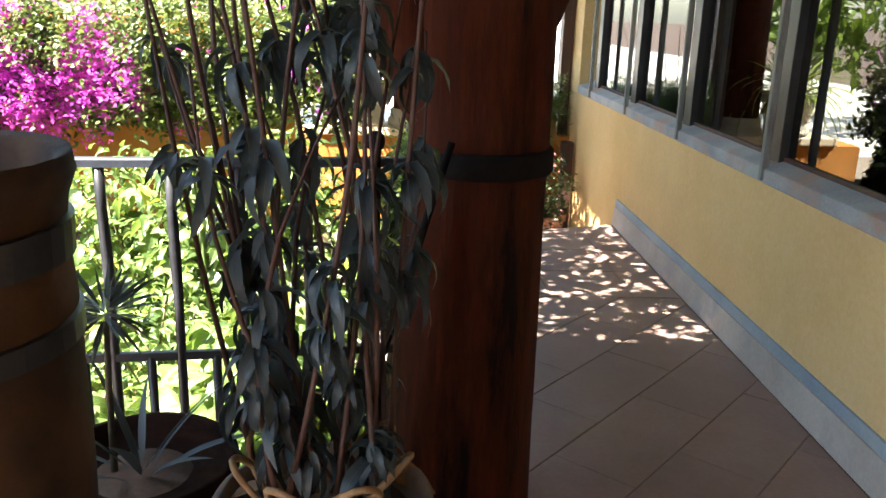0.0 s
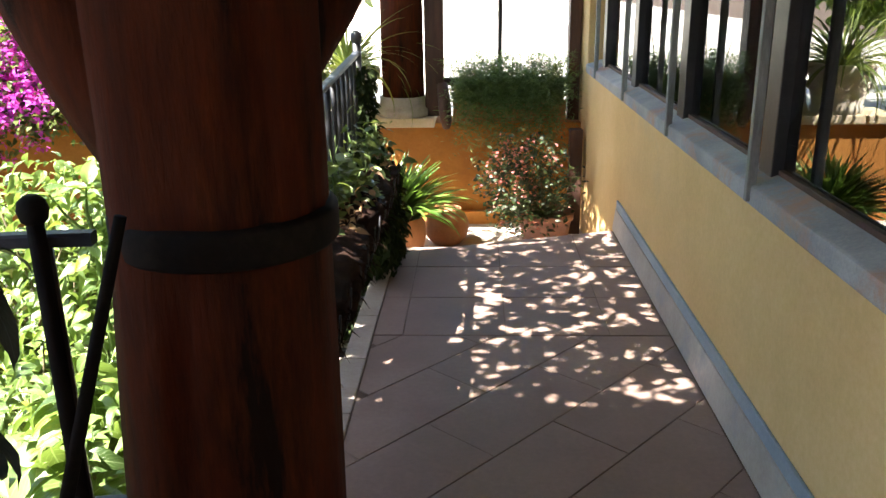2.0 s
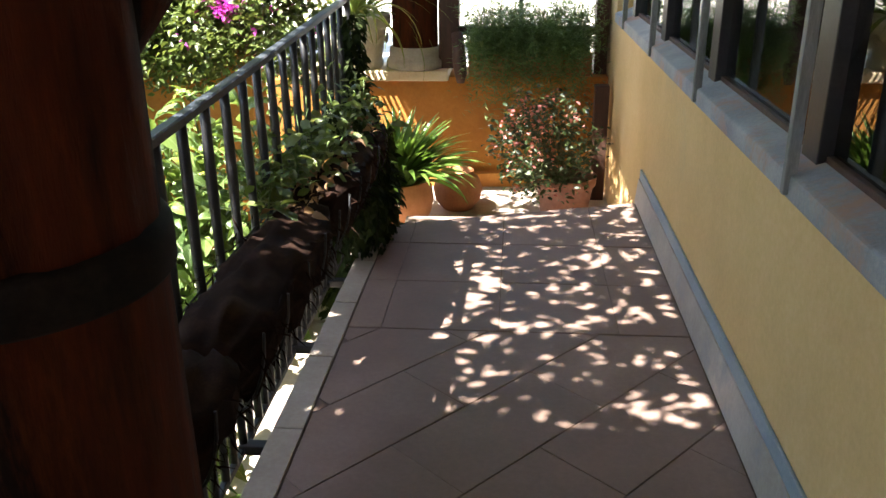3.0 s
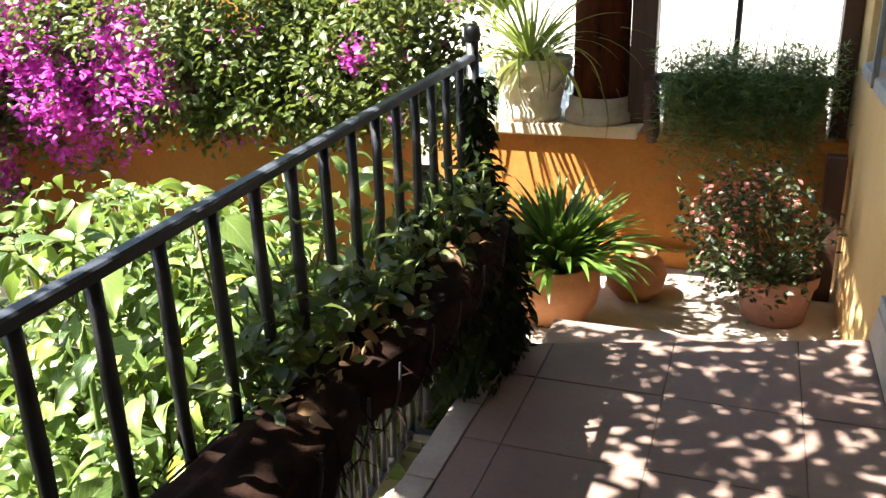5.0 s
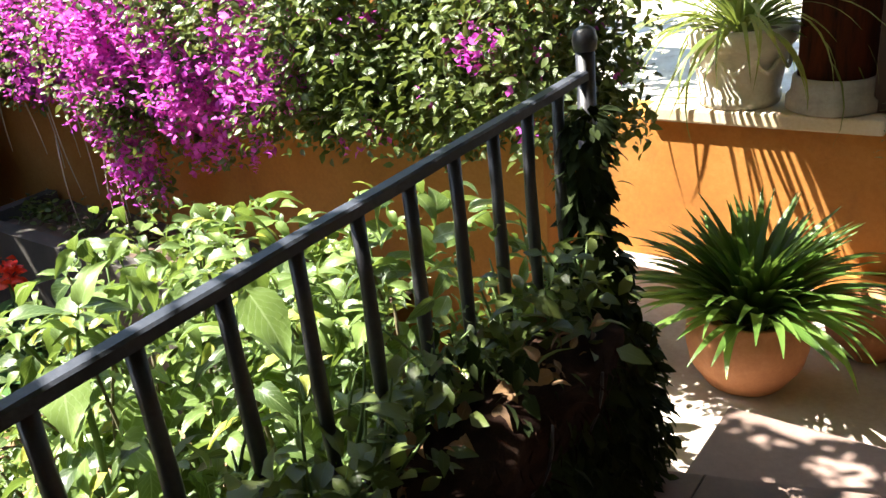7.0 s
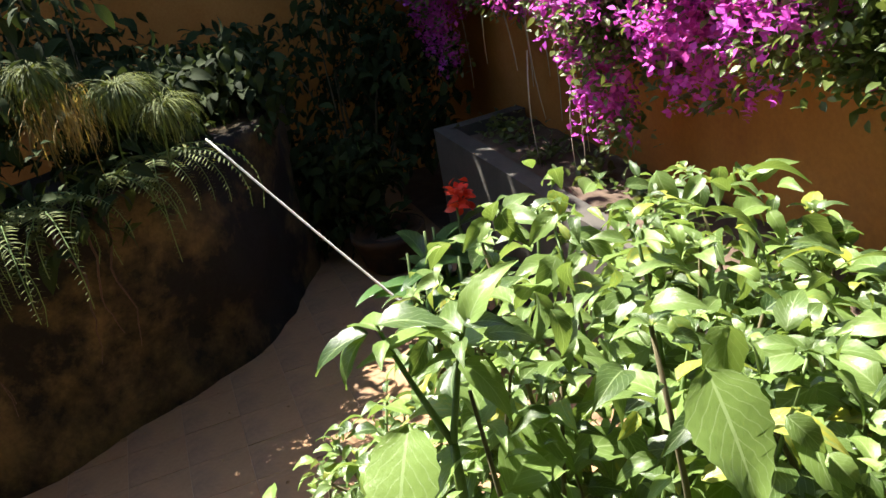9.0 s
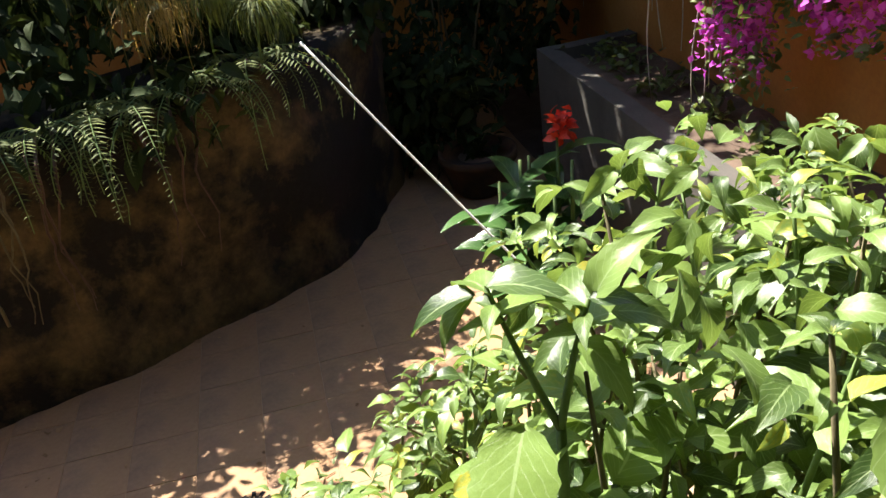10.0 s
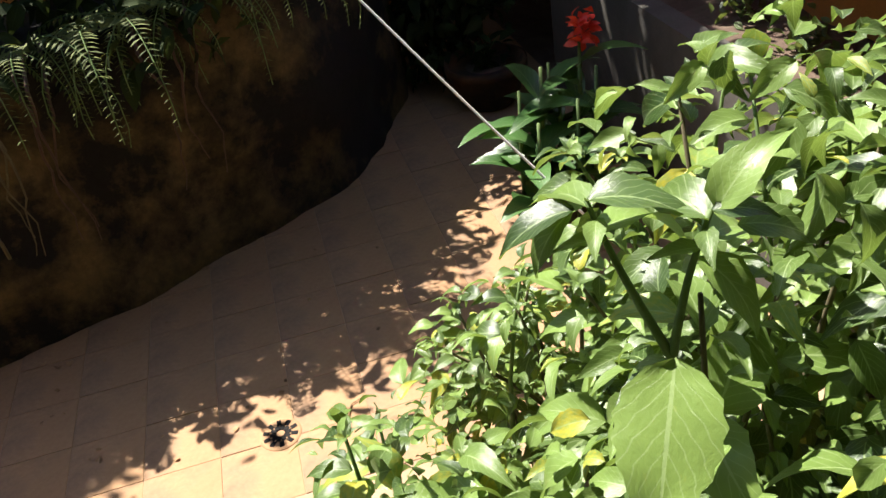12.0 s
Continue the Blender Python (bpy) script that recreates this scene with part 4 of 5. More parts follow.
def tree(name, at, height, crown, n, leaf, mat, label, spread=0.5, category="tree", scale=1.0):
    """A tapered trunk, limbs, and a crown of many leaf clumps with gaps."""
    at = Vector(at)
    ob = thing(name, label, category, at)
    top = at + Vector((rnd(-0.2, 0.2), rnd(-0.2, 0.2), height))
    part("trunk", tube(bmesh.new(), bend(at, top, 0.15, 6), [0.14, 0.12, 0.11, 0.10, 0.08, 0.07, 0.05], 10), BARK, ob, smooth=True)
    places = []
    for c, r, k in crown:
        tips = [blob(c, r)[0] for _ in range(k)]
        part("limb", tube(bmesh.new(), bend(top - Vector((0, 0, rnd(0.1, 0.6))), c, 0.15, 5), [0.06, 0.05, 0.04, 0.03, 0.02, 0.012], 8), BARK, ob, smooth=True)
        for tip in tips:
            for _ in range(n):
                p = tip + Vector((R.gauss(0, 0.13), R.gauss(0, 0.13), R.gauss(0, 0.11)))
                places.append(aim(p, (rnd(-1, 1), rnd(-1, 1), rnd(-0.8, 0.3)), rnd(-1, 1), scale * rnd(0.8, 1.5)))
    scatter("crown", leaf, places, mat, ob)["kind"] = "stuff"
    return ob


# Tree out of view; crown clumps placed to shade patio, corner and raised bed.
tree("shade_tree", (-6.5, 2.2, LOW), 3.0, [((-7.1, 3.0, 3.9), (1.1, 1.2, 0.7), 60), ((-6.3, 1.5, 4.1), (1.0, 1.1, 0.7), 50), ((-7.9, 4.5, 3.6), (1.0, 1.0, 0.8), 50), ((-6.0, 2.7, 2.6), (0.9, 0.9, 0.5), 46), ((-6.45, 4.2, 2.4), (0.8, 0.8, 0.5), 46), ((-6.1, 6.05, 2.9), (1.2, 0.55, 0.45), 60), ((-8.9, 5.8, 4.6), (1.1, 1.1, 0.8), 55), ((-6.3, 7.4, 3.4), (1.0, 0.8, 0.5), 60), ((-7.4, 5.5, 3.2), (0.6, 0.6, 0.4), 40), ((-5.25, 2.4, 3.2), (0.5, 0.5, 0.3), 34)], 36, TREEB, TREELEAF, "leafy garden tree added out of view to shade the patio")
tree("far_tree", (-3.2, 11.0, LOW), 3.0, [((-3.4, 11.0, 2.6), (2.0, 1.2, 1.3), 90), ((-5.8, 10.6, 2.4), (1.6, 1.1, 1.2), 70), ((-1.4, 10.4, 2.0), (1.2, 0.9, 1.1), 60)], 26, TREEB, TREELEAF, "sunlit leafy tree behind the garden wall")
# Vine out of view, added to break the sun into spots on the walkway.
vine = thing("dapple_vine", "leafy vine added out of view to dapple the walkway with sun", "climber", (-0.2, 5.0, 2.6))
bm = tube(bmesh.new(), [(0.02, 3.9, 2.70), (-0.1, 4.6, 2.72), (-0.2, 5.4, 2.66), (-0.3, 6.3, 2.6)], [0.03, 0.028, 0.024, 0.015], 8)
part("stem", bm, BARK, vine, smooth=True)
pl = []
for i in range(1450):
    c = Vector((rnd(-1.4, 0.0), rnd(3.7, 7.75), rnd(2.4, 2.75)))
    # Gaps set by where sun should reach the floor and landing.
    gap = -0.05 + 0.95 * noise.noise(Vector((c.x * 3.1, c.y * 3.1, 0))) - max(0, 4.4 - c.y)
    if c.x < -0.98:
        gap = gap - 0.6 if c.y < 6.3 else 0.97
    elif c.y > 6.3:
        gap = 0.76 if c.x < -0.5 else 0.35
    elif c.x < -0.8 and c.y < 4.55:
        gap = -1
    elif -0.93 < c.x < -0.68 and c.y > 4.3:
        gap = 0.62 + 0.6 * noise.noise(Vector((c.x * 3, c.y * 11, 4)))
    if rnd(0, 1) < gap:
        continue
    for k in range(6):
        p = c + Vector((R.gauss(0, 0.06), R.gauss(0, 0.06), R.gauss(0, 0.05)))
        pl.append(aim(p, (rnd(-1, 1), rnd(-1, 1), rnd(-0.5, 0.2)), rnd(-0.5, 0.5), rnd(0.7, 1.0) if c.x < -0.98 else rnd(0.48, 0.78)))
scatter("foliage", TREEB, pl, TREELEAF, vine)["kind"] = "stuff"


# ---- pots at the end of the walk ----
def pot(name, at, profile, mat, label, soil_r, soil_z, sides=40):
    ob = thing(name, label, "plant pot", at)
    part("body", lathe(bmesh.new(), profile, at, sides, 0.003), mat, ob, smooth=True)
    bm = lathe(bmesh.new(), [(soil_r, soil_z - 0.02), (soil_r, soil_z), (soil_r * 0.5, soil_z + 0.012), (0.01, soil_z + 0.015)], at, 24, 0.004)
    part("soil", bm, SOIL, ob, "dark potting soil")
    return ob


def straps(name, at, n, length, width, mat, label, category, spread=1.0, upright=0.9, parent=None, jitter=0.06):
    ob = thing(name, label, category, at)
    for i in range(n):
        a = i * 2.39996 + rnd(-0.2, 0.2)
        k = i / n
        l = length * rnd(0.75, 1.1)
        b = blade(l, width * rnd(0.8, 1.15), 9, (0.5 + 1.35 * k) * spread, 0.3, 0.35, 0, 0, rnd(-0.4, 0.4))
        up = upright * (1.9 - 1.4 * k) + rnd(-0.15, 0.15)
        me = leaf_mesh("leaf", b, mat)
        child("leaf", me, ob, aim(Vector(at) + Vector((math.cos(a) * jitter * k, math.sin(a) * jitter * k, 0)), (math.cos(a), math.sin(a), up), rnd(-0.5, 0.5)))
    return ob


tp = (0.10, 7.95, LAND)
pot("terracotta_pot", tp, [(0.14, 0), (0.155, 0.01), (0.215, 0.10), (0.235, 0.19), (0.225, 0.27), (0.205, 0.30), (0.21, 0.32), (0.2, 0.325), (0.185, 0.3), (0.175, 0.26)], TERRACOTTA, "round terracotta pot with strap-leaved plant on the landing", 0.17, 0.25)
straps("strap_leaf_plant", (0.12, 7.95, LAND + 0.29), 260, 0.47, 0.044, STRAP, "dense dark green strap-leaved plant in a terracotta pot", "plant", 0.85, 2.0, None, 0.15)
jug = pot("clay_jar", (0.46, 8.36, LAND), [(0.10, 0), (0.15, 0.06), (0.165, 0.14), (0.14, 0.21), (0.10, 0.24), (0.11, 0.26), (0.10, 0.262), (0.09, 0.24), (0.08, 0.2)], TERRACOTTA, "small orange clay jar beside the larger pot", 0.08, 0.2)
pp = (1.17, 8.28, LAND)
pot("pink_clay_pot", pp, [(0.145, 0), (0.155, 0.01), (0.185, 0.20), (0.20, 0.205), (0.205, 0.26), (0.195, 0.265), (0.185, 0.24), (0.175, 0.21)], PINKPOT, "dusty pink clay flower pot against the parapet", 0.175, 0.215)
bush = thing("flowering_bush", "dark leafy bush with small pink flowers in a clay pot", "plant", (1.17, 8.28, LAND + 0.21))
pl, fl = [], []
for i in range(80):
    tip, v = blob((1.06, 8.2, 0.02), (0.35, 0.30, 0.27) if rnd(0, 1) < 0.7 else (0.27, 0.24, 0.36))
    part("twig", tube(bmesh.new(), bend((1.17, 8.28, LAND + 0.21), tip, 0.04, 4), [0.005, 0.004, 0.004, 0.003, 0.002], 5), BARK, bush, smooth=True)
    for k in range(30):
        p = tip + Vector((R.gauss(0, 0.05), R.gauss(0, 0.05), R.gauss(0, 0.05)))
        pl.append(aim(p, (rnd(-1, 1), rnd(-1, 1), rnd(-0.4, 0.8)), rnd(-1, 1), rnd(0.6, 1.0)))
    if (v.x < 0.05 or v.z > 0.55) and rnd(0, 1) < 0.6:
        for k in range(11):
            p = tip + Vector((R.gauss(0, 0.03) - 0.02, R.gauss(0, 0.03) - 0.03, R.gauss(0, 0.03) + 0.02))
            fl.append(aim(p, (rnd(-1, 1), rnd(-1, 1), rnd(-0.4, 0.8)), rnd(-1, 1), rnd(0.7, 1.05)))
scatter("leaves", SMALLS, pl, DUSKLEAF, bush)["kind"] = "stuff"
scatter("blossom", BRACTS, fl, PINK, bush, "small pale pink flowers")["kind"] = "stuff"

# white pot with arching grass
wp = (-0.32, 9.05, 0.372)
white = pot("white_pot", wp, [(0.175, 0), (0.19, 0.012), (0.195, 0.05), (0.185, 0.06), (0.22, 0.27), (0.235, 0.28), (0.25, 0.30), (0.255, 0.36), (0.24, 0.375), (0.225, 0.36), (0.21, 0.32)], WHITEPOT, "whitewashed pot with moulded garland on the ledge", 0.21, 0.33)
for k in range(9):
    a = k * math.tau / 9
    pts = [(wp[0] + (0.212 + 0.004 * s) * math.cos(a + (s - 2) * 0.13), wp[1] + (0.212 + 0.004 * s) * math.sin(a + (s - 2) * 0.13), wp[2] + 0.235 - 0.055 * math.sin(s * math.pi / 4)) for s in range(5)]
    part("garland", tube(bmesh.new(), pts, 0.011, 6), WHITEPOT, white, smooth=True)
straps("arching_grass", (-0.32, 9.05, 0.70), 140, 0.78, 0.022, GRASSY, "pale green arching grass plant in the white pot", "plant", 1.35, 1.0)

# needle bush in a trough on the ledge
tr = thing("ledge_trough", "long clay trough hidden under a hanging bush", "plant pot", (0.92, 9.0, 0.335))
part("body", boxed((0.5, 8.89, 0.336), (1.36, 8.975, 0.50), 0.01), TERRACOTTA, tr)
nb = thing("needle_bush", "dense dark green needle-leaved bush spilling over the ledge", "shrub", (0.92, 8.93, 0.5))
NEEDLES = [blade(0.045, 0.006, 2, 0.3, 0.2, 0.5), blade(0.055, 0.006, 2, 0.6, 0.2, 0.5)]
pl = []
for i in range(900):
    a = Vector((rnd(0.52, 1.32), rnd(8.86, 8.97), 0.5))
    out = Vector((rnd(-0.12, 0.12), rnd(-0.30, 0.12), rnd(0.02, 0.36)))
    if i % 3 == 0:
        out = Vector((rnd(-0.06, 0.06), rnd(-0.22, -0.08), rnd(-0.02, 0.12)))
    end = a + out
    path = [a, a + out * 0.5 + Vector((0, 0, 0.05)), end, end + Vector((rnd(-0.04, 0.04), -0.08, -rnd(0.05, 0.55) * (out.y < 0.0)))]
    for s in range(30):
        t = s / 30 * 3
        j = min(int(t), 2)
        p = path[j].lerp(path[j + 1], t - j) + Vector((rnd(-0.015, 0.015), rnd(-0.015, 0.015), rnd(-0.015, 0.015)))
        pl.append(aim(p, (rnd(-1, 1), rnd(-1, 1), rnd(-0.3, 0.9)), rnd(-1, 1), rnd(0.9, 1.5)))
scatter("needles", NEEDLES, pl, ROSEMARY, nb)["kind"] = "stuff"
for i in range(7):
    part("bare_twig", tube(bmesh.new(), bend((0.6 + 0.1 * i, 8.95, 0.52), (0.55 + 0.13 * i + rnd(-0.1, 0.1), 9.0 + rnd(0, 0.2), rnd(1.0, 1.35)), 0.06), [0.006, 0.005, 0.004, 0.004, 0.003, 0.002], 5), BARK, nb, "thin bare twig", smooth=True)


# ---- coir troughs hung inside the railing ----
RIM = 0.54


def trough(y0, y1, x=0.205):
    n = max(4, int((y1 - y0) / 0.03))
    ob = thing("hanging_trough", "dark coir-lined iron trough hung inside the railing", "planter", (x, (y0 + y1) / 2, 0.33), "troughs on the railing")
    bm, rings = bmesh.new(), []
    for i in range(n + 1):
        y = y0 + (y1 - y0) * i / n
        e = min(1.0, 4 * min(i, n - i) / n + 0.35)
        ring = []
        for k in range(15):
            a = math.pi * k / 14
            r = (0.100 + 0.024 * noise.noise(Vector((y * 7, k * 0.5, 0))) + 0.013 * noise.noise(Vector((y * 26, k * 1.9, 3)))) * e ** 0.4
            ring.append(bm.verts.new((x - r * math.cos(a), y, RIM - 2.0 * r * math.sin(a))))
        for k in range(7):
            ring.append(bm.verts.new((x + (0.075 - 0.025 * k) * e ** 0.4, y + 0.0, RIM - 0.003 + 0.035 * math.sin(math.pi * (k + 1) / 8) * e + 0.03 * noise.noise(Vector((y * 9, k * 0.7, 5))))))
        rings.append(ring)
    for a, b in zip(rings, rings[1:]):
        for k in range(22):
            bm.faces.new((a[k], a[(k + 1) % 22], b[(k + 1) % 22], b[k]))
    bm.faces.new(rings[0])
    bm.faces.new(rings[-1][::-1])
    bmesh.ops.recalc_face_normals(bm, faces=bm.faces)
    part("liner", bm, COIR, ob, smooth=True)
    k = y0 + 0.06
    while k < y1:
        pts = [(x - 0.106 * math.cos(math.pi * s / 12), k, RIM - 0.21 * math.sin(math.pi * s / 12)) for s in range(13)]
        part("hoop", tube(bmesh.new(), pts, 0.0035, 6), IRON, ob, smooth=True)
        k += 0.2
    part("rim", tube(bmesh.new(), [(x - 0.105, y0, RIM), (x - 0.105, y1, RIM)], 0.003, 6), IRON, ob)
    hairs = []
    for i in range(int(620 * (y1 - y0))):
        a, y = rnd(-0.5, 3.3), rnd(y0 + 0.02, y1 - 0.02)
        q = Vector((x - 0.098 * math.cos(a), y, RIM - (0.19 * math.sin(a) if a > 0 else -0.03)))
        hairs.append(aim(q, (-math.cos(a) * 0.5 + rnd(-0.7, 0.7), rnd(-1, 1), -math.sin(a) * 0.5 + rnd(-0.8, 0.5)), rnd(-1, 1), rnd(0.6, 1.6)))
    scatter("fuzz", [blade(0.05, 0.004, 2, 0.9, 0.1, 0.5), blade(0.035, 0.003, 2, 1.4, 0.1, 0.5)], hairs, COIR, ob, "loose coir fibres")["kind"] = "stuff"
    return ob


trough(4.20, 4.46)
trough(4.50, 5.40)
trough(5.46, 6.50)


def tufts(name, label, spots, mat, blades, per, sc, low=0.0):
    ob = thing(name, label, "plant", spots[0])
    pl = []
    for s in spots:
        for i in range(3):
            end = Vector(s) + Vector((rnd(-0.08, 0.08), rnd(-0.1, 0.1), rnd(0.08, 0.2) + low))
            part("stem", tube(bmesh.new(), bend(s, end, 0.02, 4), [0.004, 0.004, 0.003, 0.003, 0.002], 5), GREENSTEM, ob, smooth=True)
        for i in range(per):
            p = Vector(s) + Vector((R.gauss(0, 0.05), R.gauss(0, 0.07), abs(R.gauss(0, 0.07)) + low))
            pl.append(aim(p, (rnd(-1, 1), rnd(-1, 1), rnd(-0.3, 0.9)), rnd(-1, 1), sc * rnd(0.7, 1.3)))
    scatter("leaves", blades, pl, mat, ob)["kind"] = "stuff"
    return ob


tufts("trailing_plant", "small green trailing plants growing in the trough", [(0.13 + 0.04 * math.sin(y * 9), y, 0.55) for y in (5.3, 5.42, 5.55, 5.68, 5.8, 5.95, 6.1, 6.25, 6.4, 6.52)], BOUGLEAF, SMALLS, 70, 1.1)
tufts("trailing_plant", "small light green plants at the end of the trough", [(0.07, y, 0.56) for y in (5.35, 5.6, 5.85, 6.1, 6.3, 6.5)], BROAD, BROADS[4:5], 26, 0.6, 0.03)
dry = thing("dry_leaves", "curled dry brown leaves on the trough soil", "litter", (0.2, 5.8, 0.56))
pl = [aim((rnd(0.13, 0.28), rnd(5.2, 6.45), 0.575 + rnd(-0.01, 0.03)), (rnd(-1, 1), rnd(-1, 1), rnd(-0.2, 0.4)), rnd(-1, 1), rnd(0.17, 0.34)) for _ in range(80)]
scatter("leaves", BROADS, pl, DRYLEAF, dry)["kind"] = "stuff"

# ivy that covers the newel, its leaves darkened for the shade there
ivy = thing("dark_ivy", "dense ivy with shade-darkened leaves hanging over the railing's end post", "climber", (0.13, 6.64, -0.42))
pl = []
for i in range(6000):
    z = rnd(-0.42, 0.98)
    if z > 0.62 and rnd(0, 1) < 0.7:
        continue
    w = 0.04 + 0.16 * max(0, min(1, (0.72 - z) * 2.2)) * (0.8 + 0.5 * noise.noise(Vector((z * 5, 0, 2))))
    a = rnd(0, math.tau)
    pl.append(aim((0.12 + w * math.cos(a) * rnd(0.5, 1.1), 6.64 + w * 1.1 * math.sin(a) * rnd(0.5, 1.1), z), (math.cos(a), math.sin(a), rnd(-1.2, 0.2)), rnd(-0.8, 0.8), rnd(0.6, 1.15)))
for i in range(7):
    part("stem", tube(bmesh.new(), bend((0.12 + rnd(-0.12, 0.12), 6.64 + rnd(-0.12, 0.12), -0.42), (0.12 + rnd(-0.03, 0.03), 6.64 + rnd(-0.03, 0.03), rnd(0.4, 0.9)), 0.05), [0.008, 0.007, 0.006, 0.005, 0.004, 0.003], 6), BARK, ivy, smooth=True)
for i in range(1700):
    y = 6.05 + 0.6 * R.random() ** 0.7
    pl.append(aim((rnd(0.08, 0.29), y, rnd(0.0, 0.52) + 0.9 * max(0, 6.3 - y)), (rnd(-0.6, 0.8), rnd(-0.8, 0.6), rnd(-1.4, 0)), rnd(-0.8, 0.8), rnd(0.6, 1.2)))
scatter("leaves", SMALLS, pl, DARKENED_LEAF, ivy)["kind"] = "stuff"

# ---- terrace foreground ----
fp = (-0.08, 3.16, 0)
pot("beige_pot", fp, [(0.12, 0), (0.13, 0.01), (0.165, 0.2), (0.185, 0.42), (0.20, 0.435), (0.205, 0.47), (0.19, 0.475), (0.175, 0.45), (0.165, 0.42)], BEIGEPOT, "beige stoneware pot with dried stems on the terrace", 0.165, 0.43)
GREYS = [blade(0.115, 0.027, 6, 1.9, 0.5, 0.4, 0.14), blade(0.09, 0.021, 5, 1.5, 0.5, 0.4, 0.14), blade(0.13, 0.028, 7, 2.2, 0.6, 0.35, 0.14)]
cane = thing("tall_cane_plant", "tall cane plant with drooping grey green leaf clusters", "plant", (-0.2, 3.3, 0))
pl = []
for i in range(28):
    x0, y0 = -0.08 + rnd(-0.13, 0.13), 3.18 + rnd(-0.11, 0.12)
    x1, y1 = -0.04 + rnd(-0.42, 0.19), 3.40 + rnd(-0.22, 0.2)
    h = rnd(1.25, 2.15)
    path = bend((x0, y0, 0.43), (x1, y1, h), 0.10, 6)
    part("cane", tube(bmesh.new(), path, [0.006, 0.006, 0.005, 0.005, 0.004, 0.003, 0.003], 6), DARKWOOD, cane, smooth=True)
    for c in range(3):
        q = rnd(0.7, 5.99)
        at = path[int(q)].lerp(path[int(q) + 1], q % 1)
        for k in range(11):
            a = k * 2.4 + rnd(-0.3, 0.3)
            pl.append(aim(at + Vector((0, 0, rnd(-0.03, 0.03))), (math.cos(a), math.sin(a), rnd(-0.9, 0.35)), rnd(-0.4, 0.4), rnd(0.7, 1.15)))
scatter("leaves", GREYS, pl, GREYLEAF, cane)["kind"] = "stuff"
dried = thing("dried_plant", "curled dried leaves and stalks in the beige pot", "plant", (-0.08, 3.16, 0.43))
for i in range(7):
    a = i * 0.9
    pts = []
    for k in range(22):
        u = k * 0.3
        pts.append((-0.08 + (0.05 + 0.11 * math.sin(u * 0.6)) * math.cos(a + 0.3 * u), 3.14 + (0.05 + 0.10 * math.sin(u * 0.6)) * math.sin(a + 0.3 * u), 0.43 + 0.11 * math.sin(u * 0.75) + 0.018 * u))
    part("stalk", tube(bmesh.new(), pts, [0.008 - 0.00018 * k for k in range(22)], 6), CANE, dried, smooth=True)
pl = [aim((-0.08 + rnd(-0.13, 0.13), 3.16 + rnd(-0.13, 0.13), 0.44 + rnd(0, 0.05)), (rnd(-1, 1), rnd(-1, 1), rnd(-0.2, 0.5)), rnd(-1, 1), rnd(0.5, 0.9)) for _ in range(22)]
scatter("leaves", BROADS, pl, DRYLEAF, dried)["kind"] = "stuff"
pot("dark_pot", (-0.50, 3.42, 0), [(0.13, 0), (0.15, 0.02), (0.19, 0.34), (0.205, 0.36), (0.205, 0.40), (0.19, 0.40), (0.18, 0.36)], COIR, "dark brown planter beside the beige pot", 0.18, 0.35)
straps("spiky_plant", (-0.50, 3.42, 0.36), 10, 0.30, 0.02, GREYLEAF, "dark spiky plant in the dark planter", "plant", 0.5, 0.9)
spk = thing("spiky_rosette", "dark spiky rosette on a thin stem by the railing", "plant", (-0.57, 3.45, 0.36))
part("stem", tube(bmesh.new(), [(-0.56, 3.42, 0.36), (-0.575, 3.47, 0.55), (-0.58, 3.5, 0.68)], [0.008, 0.007, 0.006], 6), BARK, spk, smooth=True)
pl = []
for i in range(90):
    v = blob((0, 0, 0), (1, 1, 1))[1]
    pl.append(aim(Vector((-0.58, 3.5, 0.70)) + v * 0.02, v + Vector((0, 0, 0.2)), rnd(-1, 1), rnd(0.5, 0.9)))
scatter("leaves", [blade(0.15, 0.014, 4, 0.4, 0.3, 0.4)], pl, GREYLEAF, spk)["kind"] = "stuff"
JX, JY = -0.68, 3.0
jar = thing("tall_jar", "tall ochre clay jar with dark iron collars", "jar", (JX, JY, 0))
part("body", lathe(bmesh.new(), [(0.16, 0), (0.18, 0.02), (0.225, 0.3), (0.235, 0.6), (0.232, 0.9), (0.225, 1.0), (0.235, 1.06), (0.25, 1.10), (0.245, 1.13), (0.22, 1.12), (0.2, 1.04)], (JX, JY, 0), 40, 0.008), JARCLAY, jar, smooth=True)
part("collar", lathe(bmesh.new(), [(0.225, 0.97), (0.238, 0.972), (0.24, 1.03), (0.225, 1.032)], (JX, JY, 0), 40), IRON, jar, "dark iron collar")
part("collar", lathe(bmesh.new(), [(0.228, 0.84), (0.242, 0.842), (0.242, 0.88), (0.228, 0.882)], (JX, JY, 0), 40), IRON, jar, "dark iron collar")
hoop = [(JX - 0.1 + 0.03 * k, JY - 0.1 + 0.02 * k, 1.13 + 0.10 * math.sin(k * 0.45)) for k in range(8)]
part("handle", tube(bmesh.new(), hoop, 0.014, 8), CANE, jar, "bent cane handle", smooth=True)

# ---- patio details ----
FRONDS = [blade(0.062, 0.017, 2, 0.4, 0.2, 0.4)]


